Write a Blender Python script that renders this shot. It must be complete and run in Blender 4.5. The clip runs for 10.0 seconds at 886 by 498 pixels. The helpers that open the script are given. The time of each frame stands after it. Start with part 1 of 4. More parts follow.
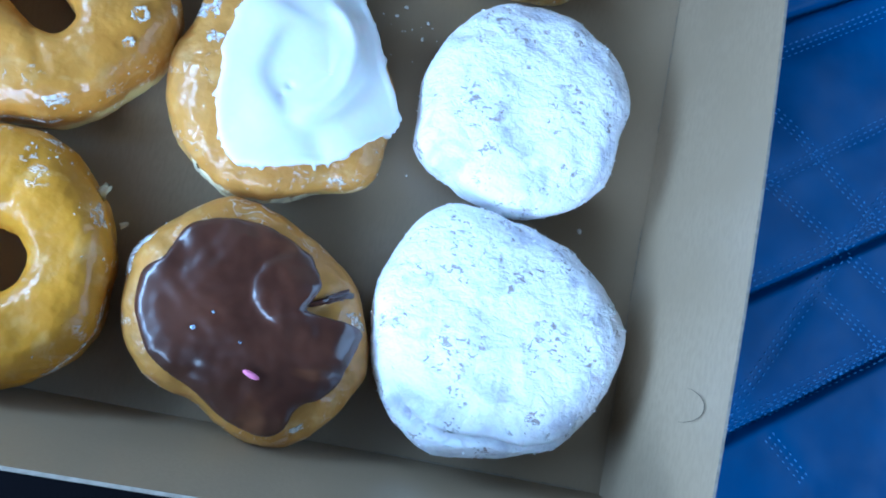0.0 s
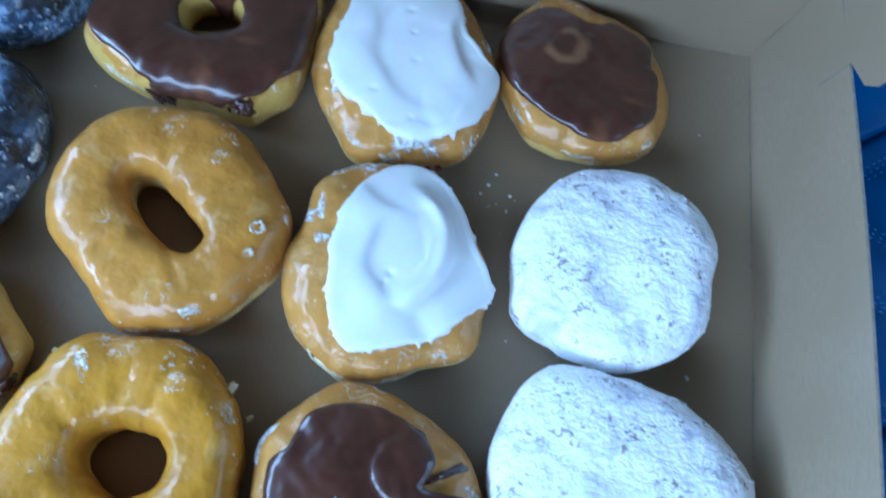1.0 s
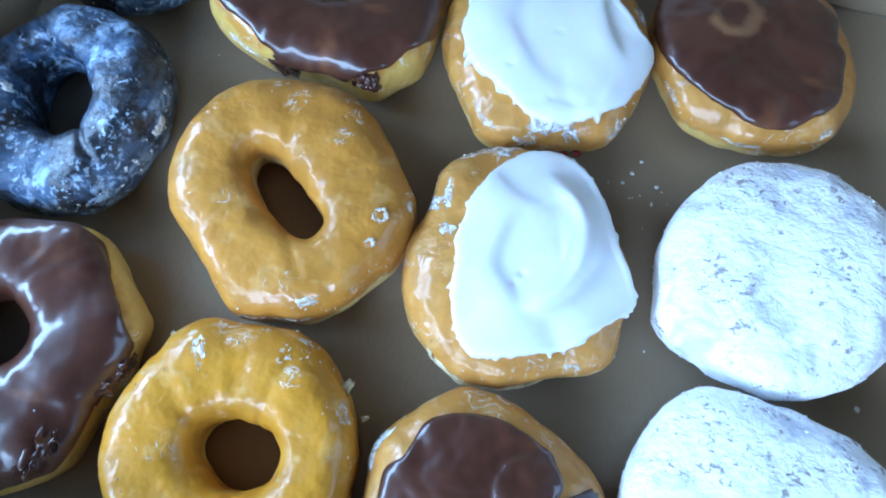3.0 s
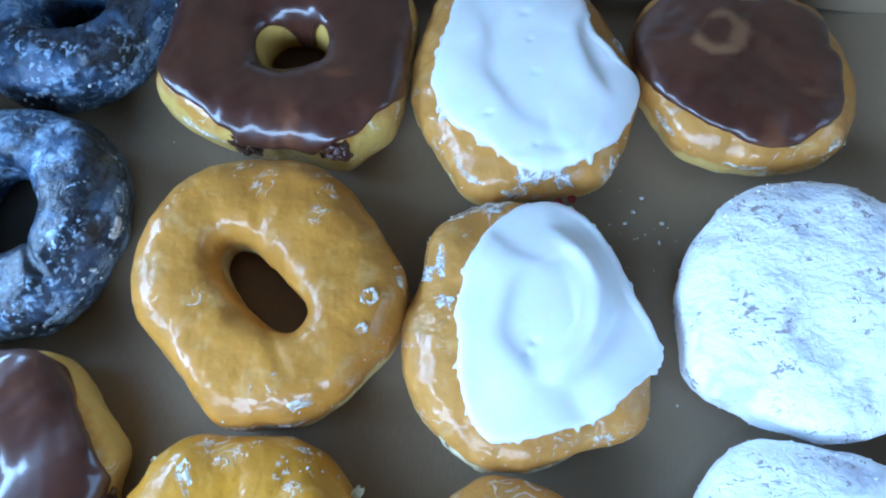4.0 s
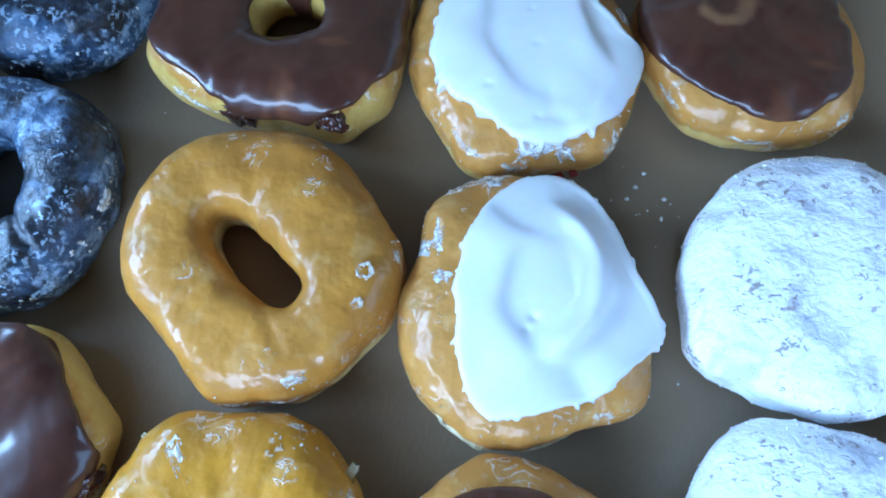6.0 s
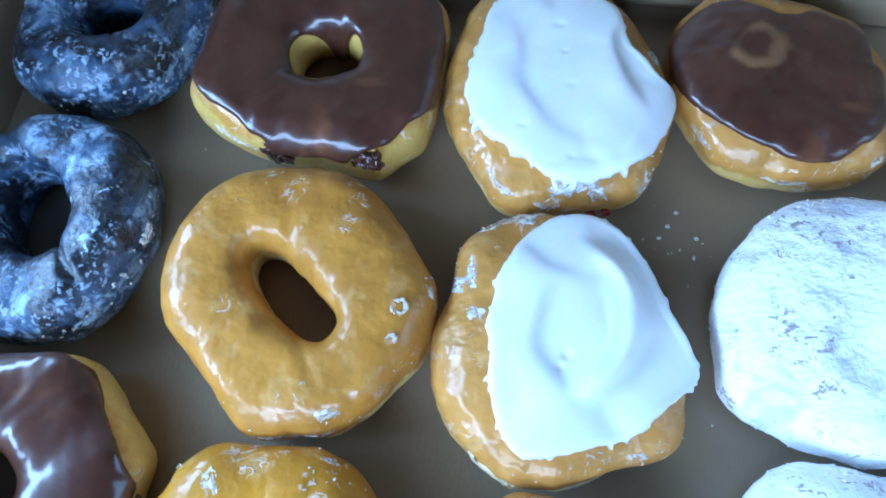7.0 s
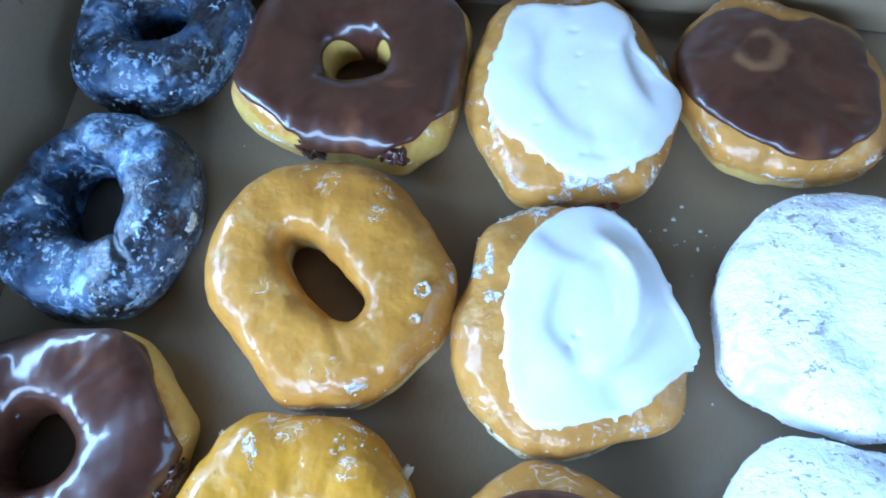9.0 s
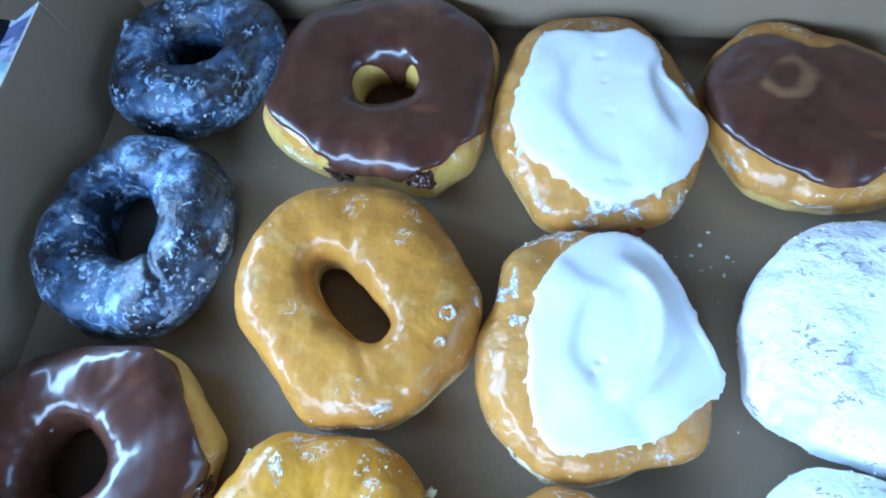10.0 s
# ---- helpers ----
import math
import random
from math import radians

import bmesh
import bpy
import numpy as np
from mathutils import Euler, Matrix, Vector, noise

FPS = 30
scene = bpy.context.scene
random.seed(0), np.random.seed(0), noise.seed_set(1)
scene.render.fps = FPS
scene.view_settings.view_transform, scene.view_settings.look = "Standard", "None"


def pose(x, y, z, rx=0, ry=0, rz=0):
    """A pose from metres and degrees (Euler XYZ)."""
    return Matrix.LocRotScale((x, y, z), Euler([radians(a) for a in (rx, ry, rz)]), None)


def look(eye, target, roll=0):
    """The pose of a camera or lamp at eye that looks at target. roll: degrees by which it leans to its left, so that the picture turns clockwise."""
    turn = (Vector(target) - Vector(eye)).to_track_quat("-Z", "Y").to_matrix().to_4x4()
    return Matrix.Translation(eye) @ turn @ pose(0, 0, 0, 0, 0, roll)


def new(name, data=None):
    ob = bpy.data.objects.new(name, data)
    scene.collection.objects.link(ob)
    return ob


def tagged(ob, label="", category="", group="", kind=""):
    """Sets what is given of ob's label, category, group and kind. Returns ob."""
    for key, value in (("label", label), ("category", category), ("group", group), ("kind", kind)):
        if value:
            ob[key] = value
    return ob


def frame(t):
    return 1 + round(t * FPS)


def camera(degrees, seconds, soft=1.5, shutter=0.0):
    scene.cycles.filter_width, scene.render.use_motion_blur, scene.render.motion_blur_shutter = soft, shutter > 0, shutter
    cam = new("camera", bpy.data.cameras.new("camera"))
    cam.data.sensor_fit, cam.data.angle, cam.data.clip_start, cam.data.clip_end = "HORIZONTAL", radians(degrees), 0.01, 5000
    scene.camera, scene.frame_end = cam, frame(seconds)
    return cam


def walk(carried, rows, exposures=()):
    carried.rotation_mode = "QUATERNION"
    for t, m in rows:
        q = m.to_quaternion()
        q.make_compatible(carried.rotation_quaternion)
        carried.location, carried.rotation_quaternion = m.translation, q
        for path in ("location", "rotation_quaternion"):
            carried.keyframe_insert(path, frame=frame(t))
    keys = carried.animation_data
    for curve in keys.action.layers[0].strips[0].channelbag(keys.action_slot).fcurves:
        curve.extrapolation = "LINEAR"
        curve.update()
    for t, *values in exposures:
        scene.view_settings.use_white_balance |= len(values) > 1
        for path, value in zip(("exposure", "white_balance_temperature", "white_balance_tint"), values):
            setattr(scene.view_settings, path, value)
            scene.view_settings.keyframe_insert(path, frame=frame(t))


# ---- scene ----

# ---- camera and its way over the box ----
cam = camera(64.55, 10.0, soft=1.9, shutter=0.3)
PATH = [
    (0.0, -0.1519, -0.2477, 0.2856, 6.94, -14.12, 12.33),
    (0.5, -0.1538, -0.2431, 0.2875, 9.42, -13.10, 10.50),
    (1.0, -0.1566, -0.2405, 0.2992, 19.20, -5.13, 8.02),
    (1.5, -0.1603, -0.2396, 0.3049, 21.77, -3.89, 9.31),
    (2.0, -0.1680, -0.2401, 0.3038, 22.12, -1.71, 11.35),
    (2.5, -0.1714, -0.2288, 0.2913, 17.04, 1.51, 12.72),
    (2.7, -0.1696, -0.2269, 0.2866, 15.78, 1.68, 13.27),
    (3.8, -0.1774, -0.2013, 0.2586, 15.38, 3.58, 8.36),
    (4.0, -0.1776, -0.2041, 0.2578, 18.61, 3.14, 5.67),
    (4.5, -0.1800, -0.2002, 0.2537, 19.73, 2.30, 4.61),
    (5.0, -0.1785, -0.1993, 0.2530, 18.70, 2.51, 4.50),
    (5.2, -0.1781, -0.1996, 0.2526, 18.02, 3.11, 4.80),
    (6.3, -0.1789, -0.2068, 0.2510, 17.33, 2.59, 6.05),
    (6.5, -0.1793, -0.2029, 0.2531, 19.87, 3.67, 6.24),
    (7.0, -0.1823, -0.2056, 0.2547, 20.06, 4.18, 7.15),
    (7.5, -0.1823, -0.2124, 0.2643, 21.30, 4.71, 7.73),
    (8.0, -0.1820, -0.2161, 0.2739, 22.62, 5.70, 8.18),
    (8.5, -0.1810, -0.2181, 0.2739, 20.76, 5.60, 8.74),
    (9.0, -0.1794, -0.2174, 0.2723, 20.37, 5.56, 8.19),
    (9.5, -0.1824, -0.2178, 0.2731, 21.35, 6.31, 10.02),
    (10.0, -0.1796, -0.2148, 0.2764, 21.60, 7.23, 9.54),
]
walk(cam, [(t, pose(x, y, z, rx, ry, rz)) for t, x, y, z, rx, ry, rz in PATH],
     exposures=[(0.0, -0.03, 4670, 15.5), (0.5, -0.05, 4700, 15.5), (1.0, -0.37, 4670, 15), (1.5, -0.06, 4770, 15.5), (2.5, 0.05, 4900, 16.5), (4.0, -0.16, 4720, 15.5), (4.5, -0.09, 4770, 15.5), (6.5, -0.22, 4650, 15.5), (7.0, -0.06, 4680, 15.5), (8.0, 0.01, 4690, 15.5), (9.0, 0.11, 4690, 15.5), (9.5, 0.04, 4640, 15), (10.0, 0.11, 4660, 15.5)])

# ---- daylight: sky outside, windows of the car ----
world = bpy.data.worlds.new("world")
scene.world = world
world.use_nodes = True
wn = world.node_tree.nodes
sky = wn.new("ShaderNodeTexSky")
sky.sky_type, sky.sun_disc = "NISHITA", False
sky.sun_elevation, sky.sun_rotation = radians(50), radians(200)
wn["Background"].inputs["Strength"].default_value = 0.12
world.node_tree.links.new(sky.outputs["Color"], wn["Background"].inputs["Color"])


def window_light(name, eye, target, sx, sy, watts, colour):
    data = bpy.data.lights.new(name, "AREA")
    data.shape, data.size, data.size_y, data.energy, data.color = "RECTANGLE", sx, sy, watts, colour
    ob = new(name, data)
    ob.matrix_world = look(eye, target)
    return ob


window_light("side_window_light", (-1.14, 0.02, 0.56), (-0.2, -0.10, 0.0), 1.5, 0.26, 28.5, (0.62, 0.85, 1.0))
window_light("windscreen_light", (-0.48, -1.02, 0.60), (-0.22, -0.15, 0.0), 1.3, 0.28, 16.5, (0.70, 0.89, 1.0))
window_light("far_window_light", (0.74, -0.05, 0.56), (-0.1, -0.1, 0.0), 1.0, 0.40, 4.5, (0.64, 0.87, 1.0))

# ---- materials ----


class Nodes:
    """A short way to write a node material."""

    def __init__(self, name):
        self.mat = bpy.data.materials.new(name)
        self.mat.use_nodes = True
        self.tree = self.mat.node_tree
        self.bsdf = self.tree.nodes["Principled BSDF"]
        self.coord = self.tree.nodes.new("ShaderNodeTexCoord").outputs["Object"]

    def put(self, socket, value):
        if isinstance(value, bpy.types.NodeSocket):
            self.tree.links.new(value, socket)
        elif hasattr(value, "__len__") and len(value) == 3 and socket.type == "RGBA":
            socket.default_value = (*value, 1)
        else:
            socket.default_value = value

    def set(self, **values):
        for key, value in values.items():
            self.put(self.bsdf.inputs[key.replace("_", " ")], value)
        return self

    def noise(self, scale, detail=4, rough=0.55, stretch=None, distort=0.0):
        n = self.tree.nodes.new("ShaderNodeTexNoise")
        n.inputs["Scale"].default_value, n.inputs["Detail"].default_value = scale, detail
        n.inputs["Roughness"].default_value, n.inputs["Distortion"].default_value = rough, distort
        self.tree.links.new(self.scaled(stretch) if stretch else self.coord, n.inputs["Vector"])
        return n.outputs["Fac"]

    def scaled(self, stretch):
        m = self.tree.nodes.new("ShaderNodeMapping")
        m.inputs["Scale"].default_value = stretch[:3]
        if len(stretch) > 3:
            m.inputs["Rotation"].default_value = (0, 0, radians(stretch[3]))
        self.tree.links.new(self.coord, m.inputs["Vector"])
        return m.outputs["Vector"]

    def cells(self, scale, feature="DISTANCE_TO_EDGE"):
        n = self.tree.nodes.new("ShaderNodeTexVoronoi")
        n.feature = feature
        n.inputs["Scale"].default_value = scale
        self.tree.links.new(self.coord, n.inputs["Vector"])
        return n.outputs["Distance"]

    def ramp(self, value, low, high, a=0.0, b=1.0):
        n = self.tree.nodes.new("ShaderNodeMapRange")
        n.interpolation_type = "SMOOTHSTEP"
        for key, v in (("Value", value), ("From Min", low), ("From Max", high), ("To Min", a), ("To Max", b)):
            self.put(n.inputs[key], v)
        return n.outputs["Result"]

    def math(self, op, a, b):
        n = self.tree.nodes.new("ShaderNodeMath")
        n.operation = op
        self.put(n.inputs[0], a)
        self.put(n.inputs[1], b)
        return n.outputs[0]

    def mix(self, fac, a, b):
        n = self.tree.nodes.new("ShaderNodeMix")
        n.data_type = "RGBA"
        self.put(n.inputs["Factor"], fac)
        self.put(n.inputs["A"], a)
        self.put(n.inputs["B"], b)
        return n.outputs["Result"]

    def height(self):
        n = self.tree.nodes.new("ShaderNodeSeparateXYZ")
        self.tree.links.new(self.coord, n.inputs[0])
        return n.outputs["Z"]

    def bump(self, value, strength, metres):
        n = self.tree.nodes.new("ShaderNodeBump")
        n.inputs["Strength"].default_value, n.inputs["Distance"].default_value = strength, metres
        self.tree.links.new(value, n.inputs["Height"])
        if self.bsdf.inputs["Normal"].is_linked:
            self.tree.links.new(self.bsdf.inputs["Normal"].links[0].from_socket, n.inputs["Normal"])
        self.tree.links.new(n.outputs["Normal"], self.bsdf.inputs["Normal"])
        self.tree.links.new(n.outputs["Normal"], self.bsdf.inputs["Coat Normal"])
        return self


def make_kraft():
    m = Nodes("kraft_board")
    fibres = m.noise(900, 3, stretch=(1, 0.25, 1))
    blotch = m.noise(14, 4)
    c = m.mix(m.ramp(blotch, 0.3, 0.7), (0.270, 0.198, 0.116), (0.325, 0.243, 0.150))
    c = m.mix(m.ramp(fibres, 0.35, 0.7), c, (0.28, 0.208, 0.126))
    m.set(Base_Color=c, Roughness=m.ramp(blotch, 0.3, 0.7, 0.30, 0.40), Specular_IOR_Level=0.85)
    m.bump(fibres, 0.15, 0.0002).bump(m.noise(45, 2), 0.12, 0.001)
    return m.mat


def make_board_edge():
    m = Nodes("board_edge")
    m.set(Base_Color=m.mix(m.ramp(m.noise(400), 0.3, 0.7), (0.20, 0.17, 0.125), (0.28, 0.245, 0.19)), Roughness=0.8)
    return m.mat


def make_dough(name, top, side, flakes, flake_scale=170, pale=(0.006, 0.019)):
    """Fried dough under a clear sugar glaze that has dried white in places; a pale band runs round the side."""
    m = Nodes(name)
    z = m.height()
    blotch, broad = m.noise(55, 4), m.noise(24, 3, distort=0.5)
    brown = m.mix(m.ramp(blotch, 0.32, 0.68), [v * 0.86 for v in top], [v * 1.18 for v in top])
    brown = m.mix(m.ramp(broad, 0.45, 0.72, 0.0, 0.45), brown, (top[0] * 0.72, top[1] * 0.62, top[2] * 0.5))
    wavy = m.math("ADD", z, m.ramp(m.noise(55, 3), 0.2, 0.8, -0.005, 0.005))
    band = m.math("MULTIPLY", m.ramp(wavy, pale[0], pale[0] + 0.003), m.ramp(wavy, pale[1], pale[1] - 0.004))
    c = m.mix(m.math("MULTIPLY", band, 0.85), brown, side)
    c = m.mix(m.ramp(m.noise(260, 3), 0.56, 0.72, 0, 0.1), c, [v * 0.7 for v in top])
    where = m.ramp(m.noise(38, 2), 0.54, 0.64)
    dried = m.math("MULTIPLY", m.ramp(m.noise(flake_scale, 6, 0.66, distort=1.2), 0.61 - flakes, 0.67 - flakes), where)
    vein = m.math("ABSOLUTE", m.math("SUBTRACT", m.noise(70, 3, 0.6, distort=1.0), 0.5), 0.0)
    cracks = m.math("MULTIPLY", m.ramp(vein, 0.022, 0.006), m.ramp(m.noise(44, 3), 0.60, 0.68))
    white = m.math("MAXIMUM", m.math("MULTIPLY", dried, 0.8), m.math("MULTIPLY", cracks, 0.7))
    milky = m.ramp(m.noise(95, 3, 0.5, distort=0.6), 0.54, 0.72, 0.0, 0.26)
    c = m.mix(milky, c, (0.74, 0.52, 0.22))
    c = m.mix(m.math("MULTIPLY", white, 0.6), c, (0.84, 0.80, 0.74))
    m.set(Base_Color=c, Roughness=0.45, Specular_IOR_Level=0.22, Coat_Weight=m.ramp(m.noise(60, 3), 0.35, 0.65, 0.2, 0.7), Coat_Roughness=m.ramp(white, 0, 1, 0.12, 0.35), Subsurface_Weight=0.05, Subsurface_Scale=0.002)
    m.bump(m.noise(300, 3, 0.55), 0.05, 0.0006).bump(m.noise(125, 3, 0.5), 0.40, 0.0022).bump(m.noise(55, 3), 0.55, 0.004).bump(white, 0.5, 0.0007)
    return m.mat


def make_chocolate(name, loop=None):
    """Poured chocolate; loop: x, y and radius of a swirl where it lies thin over the dough."""
    m = Nodes(name)
    a = m.noise(45, 4, distort=0.6)
    c = m.mix(m.ramp(a, 0.35, 0.75), (0.056, 0.020, 0.011), (0.092, 0.034, 0.018))
    c = m.mix(m.ramp(m.noise(28, 3, distort=0.8), 0.56, 0.74, 0, 0.65), c, (0.21, 0.082, 0.030))
    if loop:
        n = m.tree.nodes.new("ShaderNodeSeparateXYZ")
        m.tree.links.new(m.coord, n.inputs[0])
        x, y = m.math("SUBTRACT", n.outputs["X"], loop[0]), m.math("SUBTRACT", n.outputs["Y"], loop[1])
        away = m.math("POWER", m.math("ADD", m.math("MULTIPLY", x, x), m.math("MULTIPLY", m.math("MULTIPLY", y, y), 1.25)), 0.5)
        away = m.math("ADD", away, m.ramp(m.noise(90, 3), 0.3, 0.7, -0.0015, 0.0015))
        ring = m.ramp(m.math("ABSOLUTE", m.math("SUBTRACT", away, loop[2]), 0.0), 0.0045, 0.0005)
        gap = m.ramp(m.math("SUBTRACT", m.math("MULTIPLY", y, 0.9), m.math("MULTIPLY", x, -0.6)), -0.008, 0.002, 1.0, 0.75)
        open_side = m.ramp(m.math("ADD", x, m.math("MULTIPLY", y, -0.6)), -0.0085, -0.004)
        c = m.mix(m.math("MULTIPLY", m.math("MULTIPLY", ring, gap), m.math("MULTIPLY", open_side, 0.8)), c, (0.23, 0.120, 0.052))
    m.set(Base_Color=c, Roughness=0.34, Specular_IOR_Level=0.35, Coat_Weight=0.7, Coat_Roughness=0.13, Subsurface_Weight=0.06, Subsurface_Scale=0.003)
    m.bump(m.noise(62, 2), 0.32, 0.002).bump(m.noise(260, 3), 0.05, 0.0006)
    return m.mat


def make_frosting():
    m = Nodes("white_frosting")
    c = m.mix(m.ramp(m.noise(60, 3), 0.3, 0.7), (0.81, 0.81, 0.78), (0.86, 0.86, 0.83))
    m.set(Base_Color=c, Roughness=0.38, Subsurface_Weight=0.12, Subsurface_Scale=0.003, Coat_Weight=0.2, Coat_Roughness=0.3)
    m.bump(m.noise(140, 3), 0.08, 0.001)
    return m.mat


def make_powder():
    """Powdered sugar, rubbed off in small flecks that lie in clusters."""
    m = Nodes("powdered_sugar")
    fleck = m.noise(300, 4, 0.62, stretch=(1.0, 1.5, 1.0, 40), distort=0.8)
    where = m.ramp(m.noise(75, 3, 0.55), 0.52, 0.58)
    bare = m.math("MULTIPLY", m.ramp(fleck, 0.55, 0.59), where)
    film = m.ramp(m.noise(55, 5, 0.62, distort=0.5), 0.50, 0.66)
    dust = m.mix(film, (0.92, 0.92, 0.92), (0.66, 0.66, 0.71))
    c = m.mix(m.math("MULTIPLY", bare, 0.85), dust, (0.30, 0.245, 0.21))
    m.set(Base_Color=c, Roughness=0.92, Specular_IOR_Level=0.2, Subsurface_Weight=0.06, Subsurface_Scale=0.002)
    m.bump(m.noise(900, 4), 0.25, 0.0004).bump(m.noise(150, 5, 0.6, stretch=(1.0, 1.7, 1.0, 40), distort=0.6), 0.6, 0.0020).bump(m.noise(60, 4, 0.6), 0.5, 0.005).bump(bare, -0.6, 0.0005)
    return m.mat


def make_cake():
    """Dark chocolate cake with a thin cracked sugar glaze; the sky's blue reflection is painted into its colours."""
    m = Nodes("glazed_cake_with_sky_sheen")
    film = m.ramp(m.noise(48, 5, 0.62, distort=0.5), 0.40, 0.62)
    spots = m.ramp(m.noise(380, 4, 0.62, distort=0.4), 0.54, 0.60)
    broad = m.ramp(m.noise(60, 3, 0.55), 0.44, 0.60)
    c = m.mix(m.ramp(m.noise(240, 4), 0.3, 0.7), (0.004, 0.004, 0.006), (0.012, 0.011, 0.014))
    # glaze film, spots and crust carry the reflected sky as blue colour
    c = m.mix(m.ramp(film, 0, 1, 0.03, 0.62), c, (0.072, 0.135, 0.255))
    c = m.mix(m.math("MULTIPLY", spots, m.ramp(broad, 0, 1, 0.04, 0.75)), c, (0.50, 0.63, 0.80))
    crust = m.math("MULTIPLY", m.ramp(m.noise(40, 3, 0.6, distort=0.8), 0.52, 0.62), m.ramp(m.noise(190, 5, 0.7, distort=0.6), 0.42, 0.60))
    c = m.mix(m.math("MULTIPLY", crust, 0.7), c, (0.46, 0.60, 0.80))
    m.set(Base_Color=c, Roughness=0.45, Coat_Weight=0.65, Coat_IOR=1.5, Coat_Roughness=m.ramp(film, 0, 1, 0.26, 0.45))
    m.bump(m.noise(110, 5, 0.62), 0.55, 0.003).bump(m.noise(45, 2), 0.4, 0.004).bump(spots, 0.35, 0.0005)
    return m.mat


def make_plain(name, colour, rough=0.5, scale=300, bump=0.1, **more):
    m = Nodes(name)
    n = m.noise(scale, 4)
    m.set(Base_Color=m.mix(m.ramp(n, 0.3, 0.7), [v * 0.85 for v in colour], [min(1, v * 1.12) for v in colour]), Roughness=rough, **more)
    m.bump(n, bump, 0.0005)
    return m.mat


def make_film(name, colour, thin, thick, rough=0.4):
    """Sugar glaze dried to a thin, broken film through which the dough shows."""
    m = Nodes(name)
    n = m.noise(320, 4, 0.6)
    m.set(Base_Color=m.mix(m.ramp(n, 0.3, 0.7), [v * 0.85 for v in colour], [min(1, v * 1.12) for v in colour]), Roughness=rough,
          Alpha=m.ramp(m.noise(230, 5, 0.65, distort=0.8), 0.38, 0.60, thin, thick), Coat_Weight=0.5)
    m.bump(n, 0.3, 0.0005)
    return m.mat


def make_leather():
    m = Nodes("blue_leather")
    grain = m.cells(900)
    tone = m.noise(22, 4)
    c = m.mix(m.ramp(tone, 0.3, 0.7), (0.002, 0.045, 0.145), (0.003, 0.062, 0.190))
    m.set(Base_Color=c, Roughness=m.ramp(m.noise(70, 4), 0.3, 0.7, 0.45, 0.58), Specular_IOR_Level=0.2)
    m.bump(grain, 0.12, 0.0004).bump(m.noise(60, 3), 0.12, 0.001)
    return m.mat


KRAFT, BOARD_EDGE = make_kraft(), make_board_edge()
GLAZED = make_dough("glazed_dough", (0.49, 0.222, 0.028), (0.74, 0.58, 0.22), 0.02, 190, (0.004, 0.016))
AMBER = make_dough("amber_glazed_dough", (0.52, 0.238, 0.014), (0.70, 0.50, 0.10), 0.04, 170, (0.003, 0.010))
FILLED = make_dough("filled_dough", (0.49, 0.236, 0.044), (0.64, 0.44, 0.13), 0.05, 150, (0.004, 0.016))
PALE_DOUGH = make_dough("pale_sided_dough", (0.48, 0.235, 0.036), (0.62, 0.42, 0.10), 0.03, 170, (0.003, 0.026))
CHOCOLATE, FROSTING, POWDER, CAKE = make_chocolate("chocolate_icing"), make_frosting(), make_powder(), make_cake()
LOOPED_CHOCOLATE = make_chocolate("looped_chocolate_icing", (-0.012, 0.009, 0.0085))
LEATHER = make_leather()
STITCH = make_plain("stitch_thread", (0.065, 0.21, 0.45), 0.7)
CARPET = make_plain("black_carpet", (0.004, 0.004, 0.005), 0.95, 800, 0.5, Specular_IOR_Level=0.03)
LINING = make_plain("grey_lining", (0.03, 0.03, 0.033), 0.9, 500, 0.3)
CRUMB = make_plain("sugar_crumb", (0.80, 0.78, 0.72), 0.6)
PINK = make_plain("pink_sugar", (0.85, 0.25, 0.42), 0.35)
JAM = make_plain("red_jam", (0.17, 0.022, 0.015), 0.2, Coat_Weight=0.6)
SLIT = make_plain("cut_shadow", (0.09, 0.075, 0.05), 0.9)
# dried glaze whose blue is reflected sky, put into the colour
FROST = make_film("sky_tinted_frosty_glaze", (0.52, 0.64, 0.78), 0.05, 0.8, 0.38)
FLAKE = make_plain("glaze_flake", (0.70, 0.60, 0.36), 0.4, 200, 0.2, Coat_Weight=0.5)
ICING_FILM = make_film("thin_white_icing", (0.80, 0.80, 0.77), 0.15, 0.95)
SUGAR = make_film("dried_glaze", (0.80, 0.72, 0.58), 0.08, 0.85)
PURPLE = make_plain("purple_wrapper", (0.20, 0.10, 0.42), 0.35)
PALE = make_plain("pale_wrapper", (0.12, 0.17, 0.18), 0.4)
NAVY = make_plain("navy_wrapper", (0.012, 0.014, 0.06), 0.4)

# ---- building helpers ----


def mesh_object(name, verts, faces, material, parent=None, label="", smooth=True):
    me = bpy.data.meshes.new(name)
    me.from_pydata([tuple(v) for v in verts], [], faces)
    me.materials.append(material)
    if smooth:
        me.polygons.foreach_set("use_smooth", [True] * len(me.polygons))
    me.update()
    ob = new(name, me)
    if parent:
        ob.parent = parent
    return tagged(ob, label)


def part(name, bm, material, parent=None, label="", smooth=False):
    me = bpy.data.meshes.new(name)
    bmesh.ops.recalc_face_normals(bm, faces=bm.faces[:])
    bm.to_mesh(me)
    bm.free()
    me.materials.append(material)
    if smooth:
        me.polygons.foreach_set("use_smooth", [True] * len(me.polygons))
    ob = new(name, me)
    if parent:
        ob.parent = parent
    return tagged(ob, label)


def thing(name, label, category, at=(0, 0, 0), group="", kind=""):
    ob = new(name)
    ob.location = at
    return tagged(ob, label, category, group, kind)


